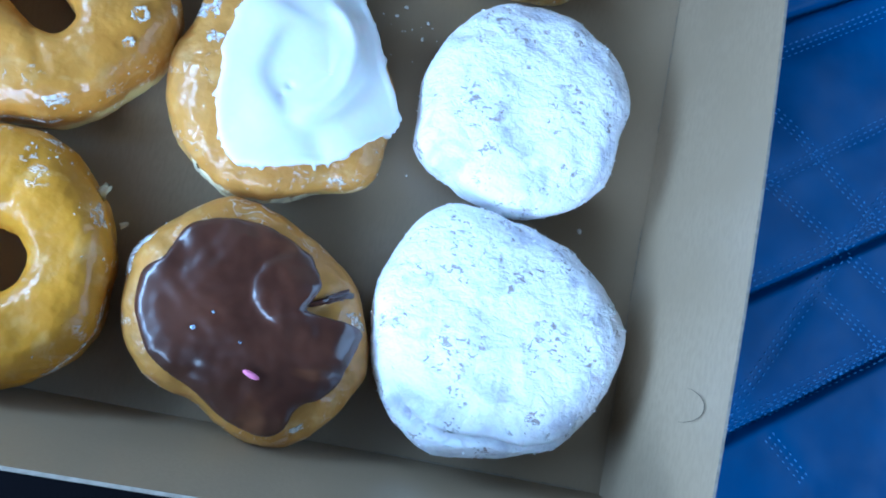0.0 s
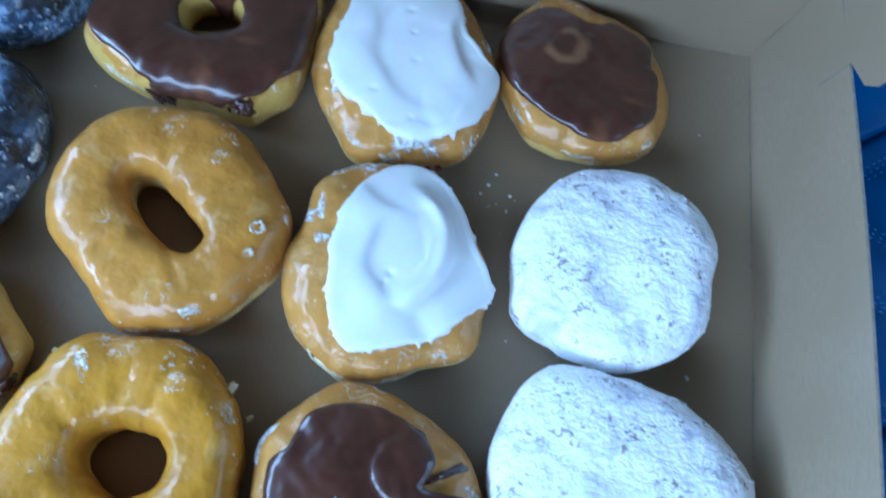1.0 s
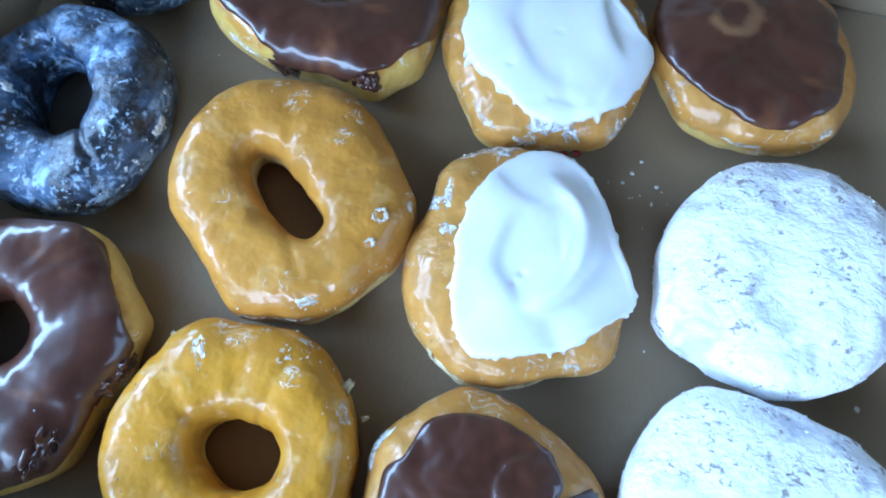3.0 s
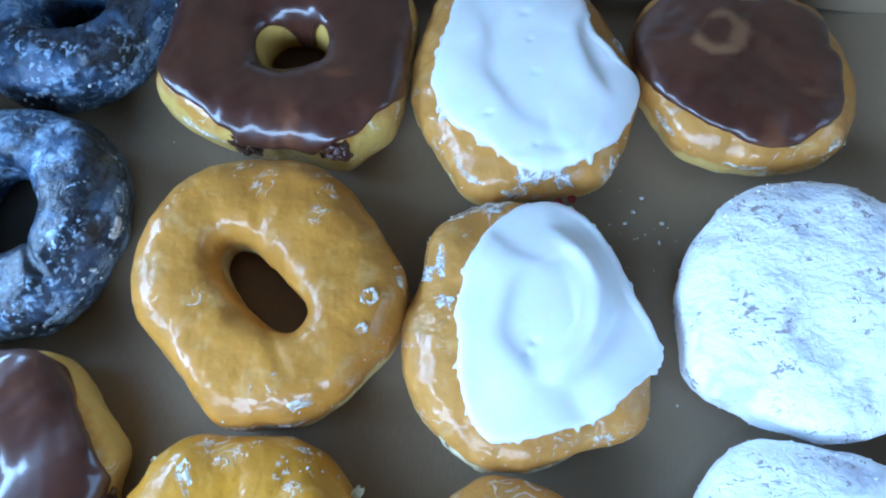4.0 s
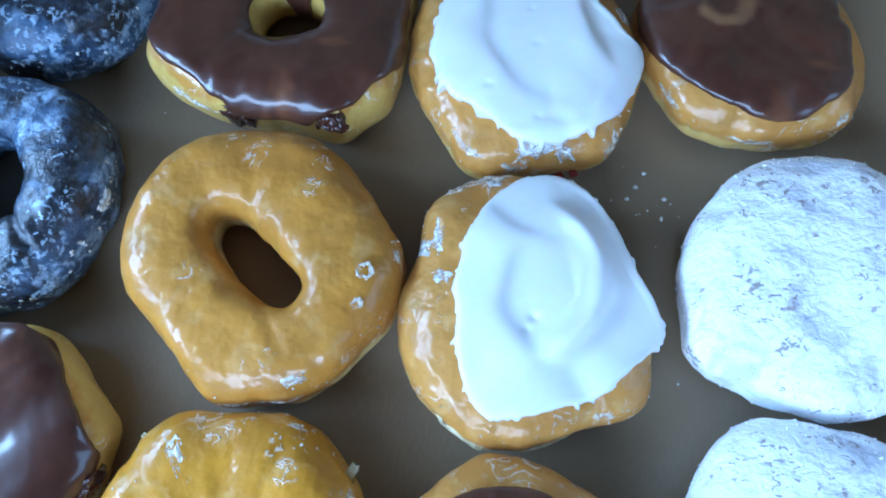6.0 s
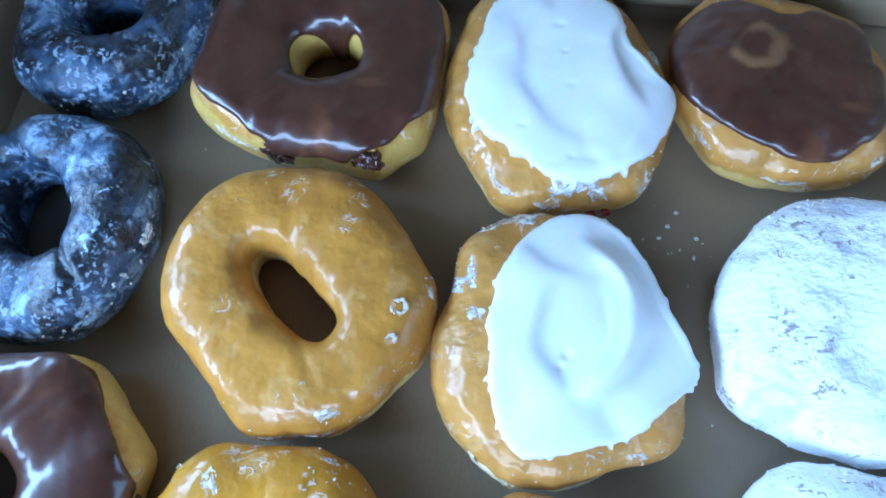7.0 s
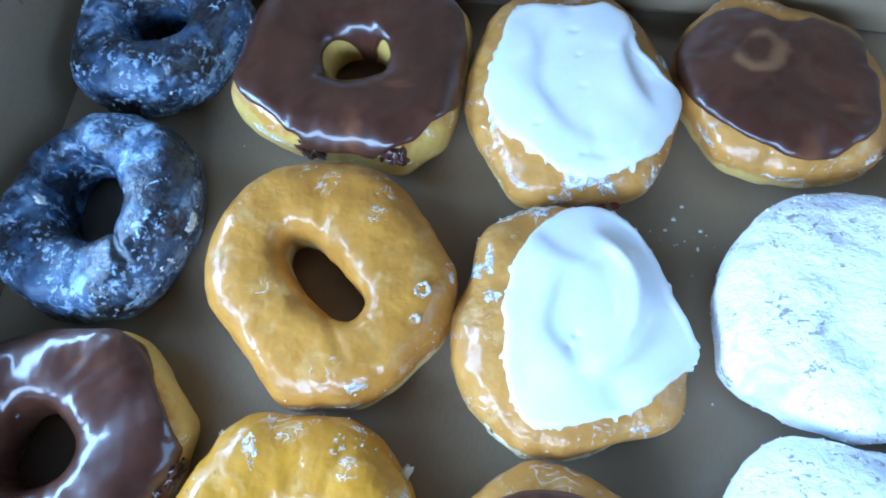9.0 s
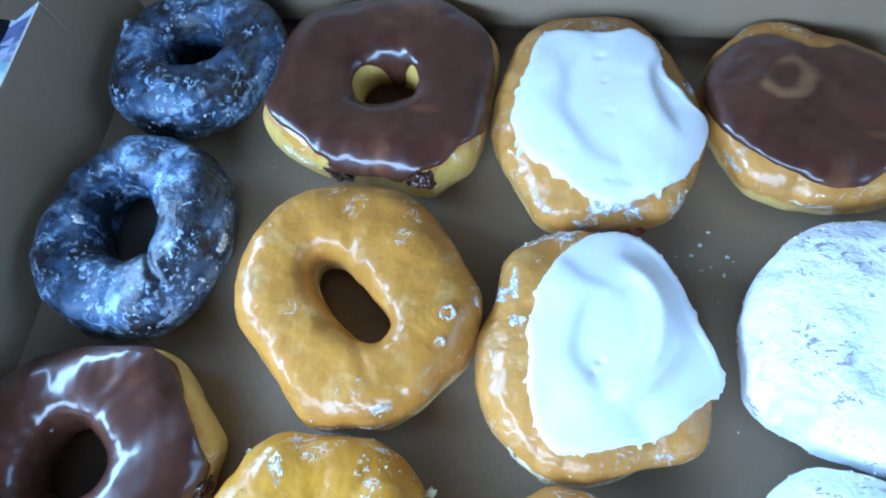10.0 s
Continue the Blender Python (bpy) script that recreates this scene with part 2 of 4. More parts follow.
def grid_faces(rows, cols, wrap_cols=True, wrap_rows=False):
    faces = []
    for r in range(rows if wrap_rows else rows - 1):
        for c in range(cols if wrap_cols else cols - 1):
            a, b = r * cols + c, r * cols + (c + 1) % cols
            d, e = ((r + 1) % rows) * cols + c, ((r + 1) % rows) * cols + (c + 1) % cols
            faces.append((a, b, e, d))
    return faces


def sheet(name, fn, nu, nv, thick, material, parent=None, label="", edge=None, all_round=False):
    """A bent board: fn(u, v) gives the inner face; thick: a vector by which the outer face is set off."""
    pts = [Vector(fn(u / nu, v / nv)) for v in range(nv + 1) for u in range(nu + 1)]
    n, off = len(pts), Vector(thick)
    faces = grid_faces(nv + 1, nu + 1, False)
    faces = faces + [tuple(n + i for i in reversed(f)) for f in faces]
    w = nu + 1
    ring = [*range(nu), *[v * w + nu for v in range(nv)], *[nv * w + u for u in range(nu, 0, -1)], *[v * w for v in range(nv, 0, -1)]]
    faces += [(ring[i], n + ring[i], n + ring[(i + 1) % len(ring)], ring[(i + 1) % len(ring)]) for i in range(len(ring))]
    ob = mesh_object(name, pts + [p + off for p in pts], faces, material, parent, label, smooth=False)
    if edge:
        ob.data.materials.append(edge)
        first, count = (len(faces) - len(ring), len(ring)) if all_round else (len(faces) - len(ring) + nu + nv, nu)
        for f in ob.data.polygons[first:first + count]:
            f.material_index = 1
    return ob


def cyclic(values, angle):
    """Radii at even steps round a circle, joined smoothly (Catmull-Rom)."""
    n = len(values)
    x = angle / math.tau % 1 * n
    i, f = int(x) % n, x % 1
    a, b, c, d = (values[(i + k) % n] for k in (-1, 0, 1, 2))
    return b + 0.5 * f * (c - a + f * (2 * a - 5 * b + 4 * c - d + f * (3 * (b - c) + d - a)))


def oval(a, b, turn, n=2.4, steps=24):
    """Radii of a rounded oblong, longest towards the angle turn."""
    out = []
    for k in range(steps):
        t = math.tau * k / steps - radians(turn)
        out.append((abs(math.cos(t) / a) ** n + abs(math.sin(t) / b) ** n) ** (-1 / n))
    return out


def power(value, p):
    return math.copysign(abs(value) ** p, value)


class Dough:
    """The rounded body of a doughnut: a ring or a filled round, with its own outline in millimetres."""

    def __init__(self, radii, tall, hole=None, hole_at=(0, 0), flat=0.72, rough=1.0, seed=0, tip=(0, 0), dome=0.0, crease=None, grooves=()):
        self.crease, self.grooves = crease, grooves
        self.radii, self.tall, self.hole, self.hole_at = radii, tall / 1000, hole, Vector((*hole_at, 0)) / 1000
        self.flat, self.rough, self.seed, self.tip, self.dome = flat, rough, Vector((seed * 3.7, seed * 1.3, seed * 7.1)), tip, dome

    def at(self, angle, phi, off=0.0, rough=True):
        way = Vector((math.cos(angle), math.sin(angle), 0))
        outer = way * cyclic(self.radii, angle) / 1000
        inner = self.hole_at + way * cyclic(self.hole, angle) / 1000 if self.hole else Vector()
        c, s = math.cos(phi), math.sin(phi)
        if self.hole:
            mid, half = (outer + inner) / 2, (outer - inner) / 2
            p = mid + half * power(c, self.flat if c > 0 else self.flat * 0.72)
        else:
            p = outer * power(max(c, 0.0), self.flat)
        p.z = self.tall * (0.5 + 0.5 * power(s, 0.8 if s > 0 else 0.55))
        p.z += self.tip[0] * p.x + self.tip[1] * p.y
        if self.dome and s > 0:
            p.z += self.dome / 1000 * (1 - min(1, p.xy.length / outer.length) ** 2)
        n = (way * c + Vector((0, 0, s))).normalized()
        lump = 0.0
        if rough:
            q = p + self.seed
            lump = self.rough * (0.0016 * noise.noise(q * 32) + 0.0008 * noise.noise(q * 85) + 0.00035 * noise.noise(q * 220) + 0.0007 * max(0.0, 0.35 - abs(s + 0.1)) * noise.noise(q * 400))
        if self.crease:
            mid, span, height, deep = self.crease
            turn = (math.degrees(angle) - mid + 180) % 360 - 180
            if abs(turn) < span:
                dip = math.exp(-((phi - height - 0.12 * math.cos(turn / 14)) / 0.05) ** 2)
                lump -= deep / 1000 * dip * min(1.0, (span - abs(turn)) / 14)
        for mid, wide, deep in self.grooves:
            turn = (math.degrees(angle) - mid + 8 * noise.noise(p * 60) + 180) % 360 - 180
            lump -= deep / 1000 * math.exp(-(turn / wide) ** 2) * max(0.0, s + 0.25) * (1.0 if self.hole else max(0.0, min(1.0, 1.7 * c - 0.5)))
        p = p + n * (lump + off)
        p.z = max(p.z, 0.0)
        return p

    def body(self, name, material, parent, label="", around=180, up=44):
        if self.hole:
            phis = [math.tau * k / up for k in range(up)]
            verts = [self.at(math.tau * a / around, f) for f in phis for a in range(around)]
            return mesh_object(name, verts, grid_faces(up, around, True, True), material, parent, label)
        phis = [-math.pi / 2 + math.pi * (k + 0.5) / up for k in range(up)]
        verts = [self.at(math.tau * a / around, f) for f in phis for a in range(around)]
        faces = grid_faces(up, around)
        verts += [(0, 0, verts[0].z), Vector((0, 0, sum(v.z for v in verts[-around:]) / around))]
        n = len(verts)
        faces += [((a + 1) % around, a, n - 2) for a in range(around)]
        faces += [((up - 1) * around + a, (up - 1) * around + (a + 1) % around, n - 1) for a in range(around)]
        return mesh_object(name, verts, faces, material, parent, label)

    def phi_of(self, angle, radius):
        """The place on the upper side at that distance from the middle (millimetres)."""
        outer = cyclic(self.radii, angle)
        inner = 0.0
        if self.hole:
            way = Vector((math.cos(angle), math.sin(angle), 0))
            inner = (self.hole_at * 1000 + way * cyclic(self.hole, angle)).dot(way)
            x = (radius - (outer + inner) / 2) / ((outer - inner) / 2)
        else:
            x = radius / outer
        x = max(-0.985, min(0.985, x))
        return math.acos(power(x, 1 / (self.flat if x > 0 or not self.hole else self.flat * 0.72)))

    def icing(self, name, radii, thick, material, parent, label="", into=None, wave=None, ragged=1.0, around=240, across=48, sag=0.0, spikes=0.0, lumpy=True):
        """A poured cap: radii give its outer rim in millimetres; into: how far (radians) past the top it runs into the hole."""
        verts = []
        for a in range(around):
            angle = math.tau * a / around
            way = Vector((math.cos(angle), math.sin(angle), 0))
            q = way * 3 + self.seed
            calm = cyclic(radii, angle)
            r = calm + ragged * (1.1 * noise.noise(q * 1.3) + 0.7 * noise.noise(q * 3.5) + 0.3 * noise.noise(q * 8) + spikes * max(0.0, noise.noise(q * 6 + Vector((9, 2, 5))) - 0.26))
            lo = max(self.phi_of(angle, r) - sag, -0.1)
            hi = math.pi / 2 + ((cyclic(into, angle) if isinstance(into, list) else into) + 0.05 * noise.noise(q * 0.9) if self.hole else 0.0)
            for k in range(across):
                u = k / (across - 1)
                if self.hole:
                    ease = 0.5 - 0.5 * math.cos(math.pi * u)
                    phi, edge = lo + (hi - lo) * ease, min(ease, 1 - ease) * (hi - lo)
                    off = thick / 1000 * (1.5 * (1 - math.exp(-edge / 0.05)) - 0.5 * (1 - math.exp(-edge / 0.25))) - 0.0006
                    p = self.at(angle, phi, off)
                else:
                    radius = (calm + (r - calm) * max(0.0, 1 - 5.5 * u) ** 2) * (1 - u ** 1.25)
                    phi = self.phi_of(angle, max(radius, 0.02)) - (sag * (1 - u) ** 6)
                    edge = calm * u ** 1.25
                    off = thick / 1000 * (1.4 * (1 - math.exp(-edge / 1.1)) - 0.4 * (1 - math.exp(-edge / 5))) - 0.0007
                    p = self.at(angle, phi, off, lumpy)
                if wave:
                    p.z += wave(p.x * 1000, p.y * 1000) / 1000 * min(1, edge / (0.3 if self.hole else 5))
                verts.append(p)
        faces = []
        for a in range(around):
            b = (a + 1) % around
            for k in range(across - 1):
                faces.append((a * across + k, b * across + k, b * across + k + 1, a * across + k + 1))
        return mesh_object(name, verts, faces, material, parent, label)


def crumbs_mesh(name, places, size, material, parent=None, label="", seed=1):
    """Small irregular grains and flakes at the given places."""
    rnd = random.Random(seed)
    bm = bmesh.new()
    for x, y, z in places:
        s = size * rnd.uniform(0.5, 1.4)
        made = bmesh.ops.create_icosphere(bm, subdivisions=1, radius=s)["verts"]
        squash = Vector((rnd.uniform(0.6, 1.3), rnd.uniform(0.6, 1.3), rnd.uniform(0.4, 0.8)))
        for v in made:
            v.co = Vector((v.co.x * squash.x, v.co.y * squash.y, v.co.z * squash.z)) * rnd.uniform(0.75, 1.2)
            v.co += Vector((x, y, z + s * 0.4))
    return part(name, bm, material, parent, label)


def grains(dough, name, count, size, material, parent, label, low=-0.6, high=1.5, seed=1, turns=(0, 360)):
    """Loose grains and flakes that stick to a doughnut."""
    rnd = random.Random(seed)
    verts, faces = [], []
    for _ in range(count):
        angle, phi = math.radians(rnd.uniform(*turns)), rnd.uniform(low, high)
        p = dough.at(angle, phi)
        s = size * rnd.choice((0.4, 0.5, 0.7, 0.8, 1.0, 1.3))
        n = len(verts)
        spin = Euler([rnd.uniform(0, 6.3) for _ in range(3)]).to_matrix()
        for q in ((1.3, 0, 0), (-0.3, 1.1, 0.1), (-1.0, -0.6, 0.15), (0.1, 0.1, 0.75), (0.1, -0.1, -0.75)):
            verts.append(p + spin @ Vector(q) * s)
        faces += [(n, n + 1, n + 3), (n + 1, n + 2, n + 3), (n + 2, n, n + 3), (n + 1, n, n + 4), (n + 2, n + 1, n + 4), (n, n + 2, n + 4)]
    return tagged(mesh_object(name, verts, faces, material, parent, label, smooth=False), kind="stuff")


def smear(dough, name, a0, a1, phi0, phi1, thick, material, parent, label="", seed=1):
    """A thin streak of icing that clings to the dough between two angles and two heights."""
    nu, nv = 28, 16
    verts = []
    for j in range(nv + 1):
        v = j / nv
        for i in range(nu + 1):
            u = i / nu
            q = Vector((u * 5, v * 5, seed * 9.1))
            angle = math.radians(a0 + (a1 - a0) * (u + 0.22 * noise.noise(q) * 1.0))
            phi = phi0 + (phi1 - phi0) * (v + 0.3 * noise.noise(q + Vector((4, 4, 4))))
            rim = min(u, 1 - u, v, 1 - v) * 2
            lift = thick / 1000 * (min(1.0, rim * 3) + 0.9 * noise.noise(q * 2.2)) - 0.0003
            verts.append(dough.at(angle, phi, lift))
    return mesh_object(name, verts, grid_faces(nv + 1, nu + 1, False), material, parent, label)


def bubble(dough, angle, radius, size, material, parent):
    """A burst bubble in the glaze: a small raised ring."""
    c = dough.at(math.radians(angle), dough.phi_of(math.radians(angle), radius), 0.0002)
    verts = []
    for i in range(28):
        a = math.tau * i / 28
        q = Vector((math.cos(a) * 2, math.sin(a) * 2, angle))
        r, fat = size * (1 + 0.35 * noise.noise(q)), 0.0008 * (1 + 0.8 * noise.noise(q * 2.5))
        for k in range(6):
            b = math.tau * k / 6
            verts.append(c + Vector(((r + fat * math.cos(b)) * math.cos(a), (r + fat * math.cos(b)) * math.sin(a), 0.00016 * math.sin(b))))
    return mesh_object("glaze_bubble", verts, grid_faces(28, 6, True, True), material, parent)


# ---- the box ----
FLOOR_L, FLOOR_F, WALL = -0.4086, -0.284, 0.064


def build_box():
    box = thing("doughnut_box", "open brown kraft cardboard doughnut box on a blue seat", "box")
    sheet("bottom", lambda u, v: (FLOOR_L - 0.001 + u * (0.002 - FLOOR_L), FLOOR_F - 0.001 + v * (0.006 - FLOOR_F), 0), 12, 8, (0, 0, -0.0012), KRAFT, box)
    # walls lean outwards a little, and bow between their corners
    sheet("side_wall", lambda u, v: (v * (0.008 + 0.004 * math.sin(math.pi * u)), FLOOR_F - 0.014 * v + u * (-FLOOR_F + 0.018 * v), v * WALL - 0.0006), 16, 6, (0.0012, 0, 0), KRAFT, box, edge=BOARD_EDGE)
    sheet("side_wall", lambda u, v: (FLOOR_L - v * 0.001 * math.sin(math.pi * u), FLOOR_F - 0.014 * v + u * (-FLOOR_F + 0.018 * v), v * WALL - 0.0006), 16, 6, (-0.0012, 0, 0), KRAFT, box, edge=BOARD_EDGE)
    sheet("front_wall", lambda u, v: (FLOOR_L - 0.002 + u * (-FLOOR_L + 0.004 + 0.008 * v), FLOOR_F - v * (0.012 + 0.0015 * math.sin(math.pi * u)), v * WALL - 0.0006), 16, 6, (0, -0.0012, 0), KRAFT, box, edge=BOARD_EDGE)
    sheet("back_wall", lambda u, v: (FLOOR_L - 0.004 + u * (0.014 - FLOOR_L), 0.0045, v * (WALL - 0.002) - 0.0006), 16, 6, (0, 0.0012, 0), KRAFT, box)
    # the inner back panel has lifted off the floor between the corners
    def inner(u, v):
        gap = 0.0105 * max(0.0, math.sin(math.pi * min(1.0, max(0.0, (u - 0.14) / 0.74)))) ** 0.5
        z = gap + v * (WALL - 0.0022 - gap)
        return (FLOOR_L - 0.002 + u * (0.004 + 0.006 * v - FLOOR_L), 0.0003 - 0.0022 * math.sin(math.pi * u) * (1 - v) + 0.0012 * v, z)
    sheet("back_panel", inner, 32, 6, (0, 0.0009, 0), KRAFT, box, edge=BOARD_EDGE)
    sheet("lid", lambda u, v: (FLOOR_L - 0.005 + u * (-FLOOR_L + 0.018), 0.0006 + v * 0.07, WALL - 0.0024 + v * 0.27), 12, 8, (0, 0.001, -0.0006), KRAFT, box, "raised kraft lid hinged on the back wall", edge=BOARD_EDGE)
    # the lid's side flaps, tucked inside the walls at the hinge
    for x, out in ((-0.0012, 0.0105), (FLOOR_L + 0.0012, -0.0005)):
        def flap(u, v, x=x, out=out):
            z = 0.018 + v * 0.20
            front = -0.046 if z < 0.055 else -0.046 - 0.019 * min(1, (z - 0.055) / 0.006)
            back = 0.0 if z < WALL else (z - WALL) * 0.62
            y = front + u * (back - front)
            z = z + (0.038 * max(0.0, 0.75 - u) * (1 - v) ** 4)
            return (x + out * min(1.7, z / WALL), y, z)
        sheet("lid_flap", flap, 10, 24, (0.0007 if out > 0 else -0.0007, 0, 0), KRAFT, box, edge=BOARD_EDGE, all_round=True)
    # worn folds
    for x0, y0, x1, y1, z, w in ((-0.0004, -0.262, -0.0004, -0.165, 0.0003, 0.0003), (-0.0004, -0.120, -0.0004, -0.018, 0.0003, 0.0003), (-0.062, -0.0012, -0.012, -0.0004, 0.0003, 0.0004),
                                 (-0.100, FLOOR_F + 0.0003, -0.008, FLOOR_F + 0.0003, 0.0003, 0.0004), (-0.300, -0.0005, 0.004, -0.0005, WALL - 0.0024, 0.0004)):
        rnd = random.Random(int(abs(x0 + y1) * 9000))
        bm = bmesh.new()
        n, side = 40, Vector((-(y1 - y0), x1 - x0, 0)).normalized()
        rail = []
        for k in range(n + 1):
            p = Vector((x0 + (x1 - x0) * k / n, y0 + (y1 - y0) * k / n, z))
            h = w * rnd.uniform(0.1, 1.0)
            rail.append([bm.verts.new(p - side * h), bm.verts.new(p + Vector((0, 0, 0.5 * h))), bm.verts.new(p + side * h)])
        for a, b in zip(rail, rail[1:]):
            bm.faces.new((a[0], b[0], b[1], a[1]))
            bm.faces.new((a[1], b[1], b[2], a[2]))
        part("fold_line", bm, BOARD_EDGE, box)
    # curved cuts for the lid's tabs
    for x, lean, cy, cz, a0, a1, ry, rz in ((-0.0007, 0.160, -0.2405, 0.040, 5, 165, 0.0068, 0.0135), (FLOOR_L + 0.0005, 0.0, -0.027, 0.046, 165, 280, 0.0125, 0.020)):
        verts, faces, n = [], [], 20
        for k in range(n + 1):
            a = math.radians(a0 + (a1 - a0) * k / n)
            w = 0.00018 * math.sin(math.pi * (k + 0.3) / (n + 0.6)) + 0.00005
            for r in (-w, w):
                y, z = cy - (ry + r) * math.cos(a), cz + (rz + r) * math.sin(a)
                verts.append((x + lean * z, y, z))
        faces = [(2 * k, 2 * k + 1, 2 * k + 3, 2 * k + 2) for k in range(n)]
        mesh_object("tab_slit", verts, faces, SLIT, box, smooth=False)
    return box


build_box()

# ---- the twelve doughnuts ----


def creased(arcs, dents, grain=0.12):
    """Marks of a spatula in frosting: arcs of (x, y, radius, from, to, drop, lip, run, side), in millimetres and degrees. The frosting drops at the arc,
    towards its middle (side 1) or away from it (side -1), and rises again over the run; dents are (x, y, radius, depth)."""
    def wave(x, y):
        q = Vector((x, y, 0)) / 1000
        z = grain * (noise.noise(q * 48) + 0.5 * noise.noise(q * 120))
        for cx, cy, r, a0, a1, drop, lip, run, side in arcs:
            dx, dy = x - cx, y - cy
            turn = (math.degrees(math.atan2(dy, dx)) - (a0 + a1) / 2 + 180) % 360 - 180
            fade = max(0.0, min(1.0, ((a1 - a0) / 2 - abs(turn)) / 35))
            if fade == 0.0:
                continue
            fade = fade * fade * (3 - 2 * fade)
            d = side * (r + 4.0 * noise.noise(Vector((x, y, cx)) / 16) - math.hypot(dx, dy))
            low = 1 / (1 + math.exp(-max(-30, min(30, 4 * d / lip))))
            z += fade * (0.45 * drop * math.exp(-((d + lip) / (1.6 * lip)) ** 2) - drop * low * math.exp(-max(0.0, d) / run))
        for cx, cy, r, deep in dents:
            z -= deep * math.exp(-((x - cx) ** 2 + 1.8 * (y - cy) ** 2) / r ** 2)
        return z
    return wave


def bumps(places, grain=0.3):
    """Soft swells and hollows in poured icing: (x, y, radius, height), in millimetres."""
    def wave(x, y):
        q = Vector((x, y, 0)) / 1000
        return grain * noise.noise(q * 55) + sum(h * math.exp(-((x - cx) ** 2 + (y - cy) ** 2) / r ** 2) for cx, cy, r, h in places)
    return wave


def folded(arcs, places):
    """Poured icing that has slid into folds."""
    fold, swell = creased(arcs, [], 0.1), bumps(places, 0.2)
    return lambda x, y: fold(x, y) + swell(x, y)


def spots(dough, name, places, size, material, parent, label, lift=0.0014):
    """Grains that lie on a doughnut at (angle, radius), in degrees and millimetres."""
    tops = [dough.at(math.radians(a), dough.phi_of(math.radians(a), r), lift) for a, r in places]
    return tagged(crumbs_mesh(name, [(p.x, p.y, p.z - size * 0.4) for p in tops], size, material, parent, label, seed=len(places)), kind="stuff")


def flake(x, y, z, size, turn, parent):
    """A broken, curled shard of dried glaze that stands out from the side."""
    bm = bmesh.new()
    rows = []
    for i in range(6):
        u = i / 5
        w = (0.8 + 0.35 * noise.noise(Vector((u * 4, x, y)))) * (1 - 0.45 * u)
        rows.append([bm.verts.new((v * w * 3.0 + 0.9 * noise.noise(Vector((u * 7, v * 2, y))), u * 6.5 + 1.2 * noise.noise(Vector((v * 3, u * 3, x))), 1.2 * math.sin(2.2 * u) + 0.8 * v * v)) for v in (-1, -0.4, 0.3, 1)])
    for a, b in zip(rows, rows[1:]):
        for k in range(3):
            bm.faces.new((a[k], a[k + 1], b[k + 1], b[k]))
    bmesh.ops.solidify(bm, geom=bm.faces[:], thickness=0.35)
    bmesh.ops.transform(bm, matrix=Matrix.Translation((x / 1000, y / 1000, z / 1000)) @ pose(0, 0, 0, 8, 0, turn) @ Matrix.Scale(size / 1000, 4), verts=bm.verts[:])
    return part("glaze_flake", bm, FLAKE, parent, "broken flake of dried glaze", smooth=True)


def doughnut(name, label, at):
    return thing(name, label, "doughnut", (at[0] / 1000, at[1] / 1000, 0.0), "dozen doughnuts in the box")


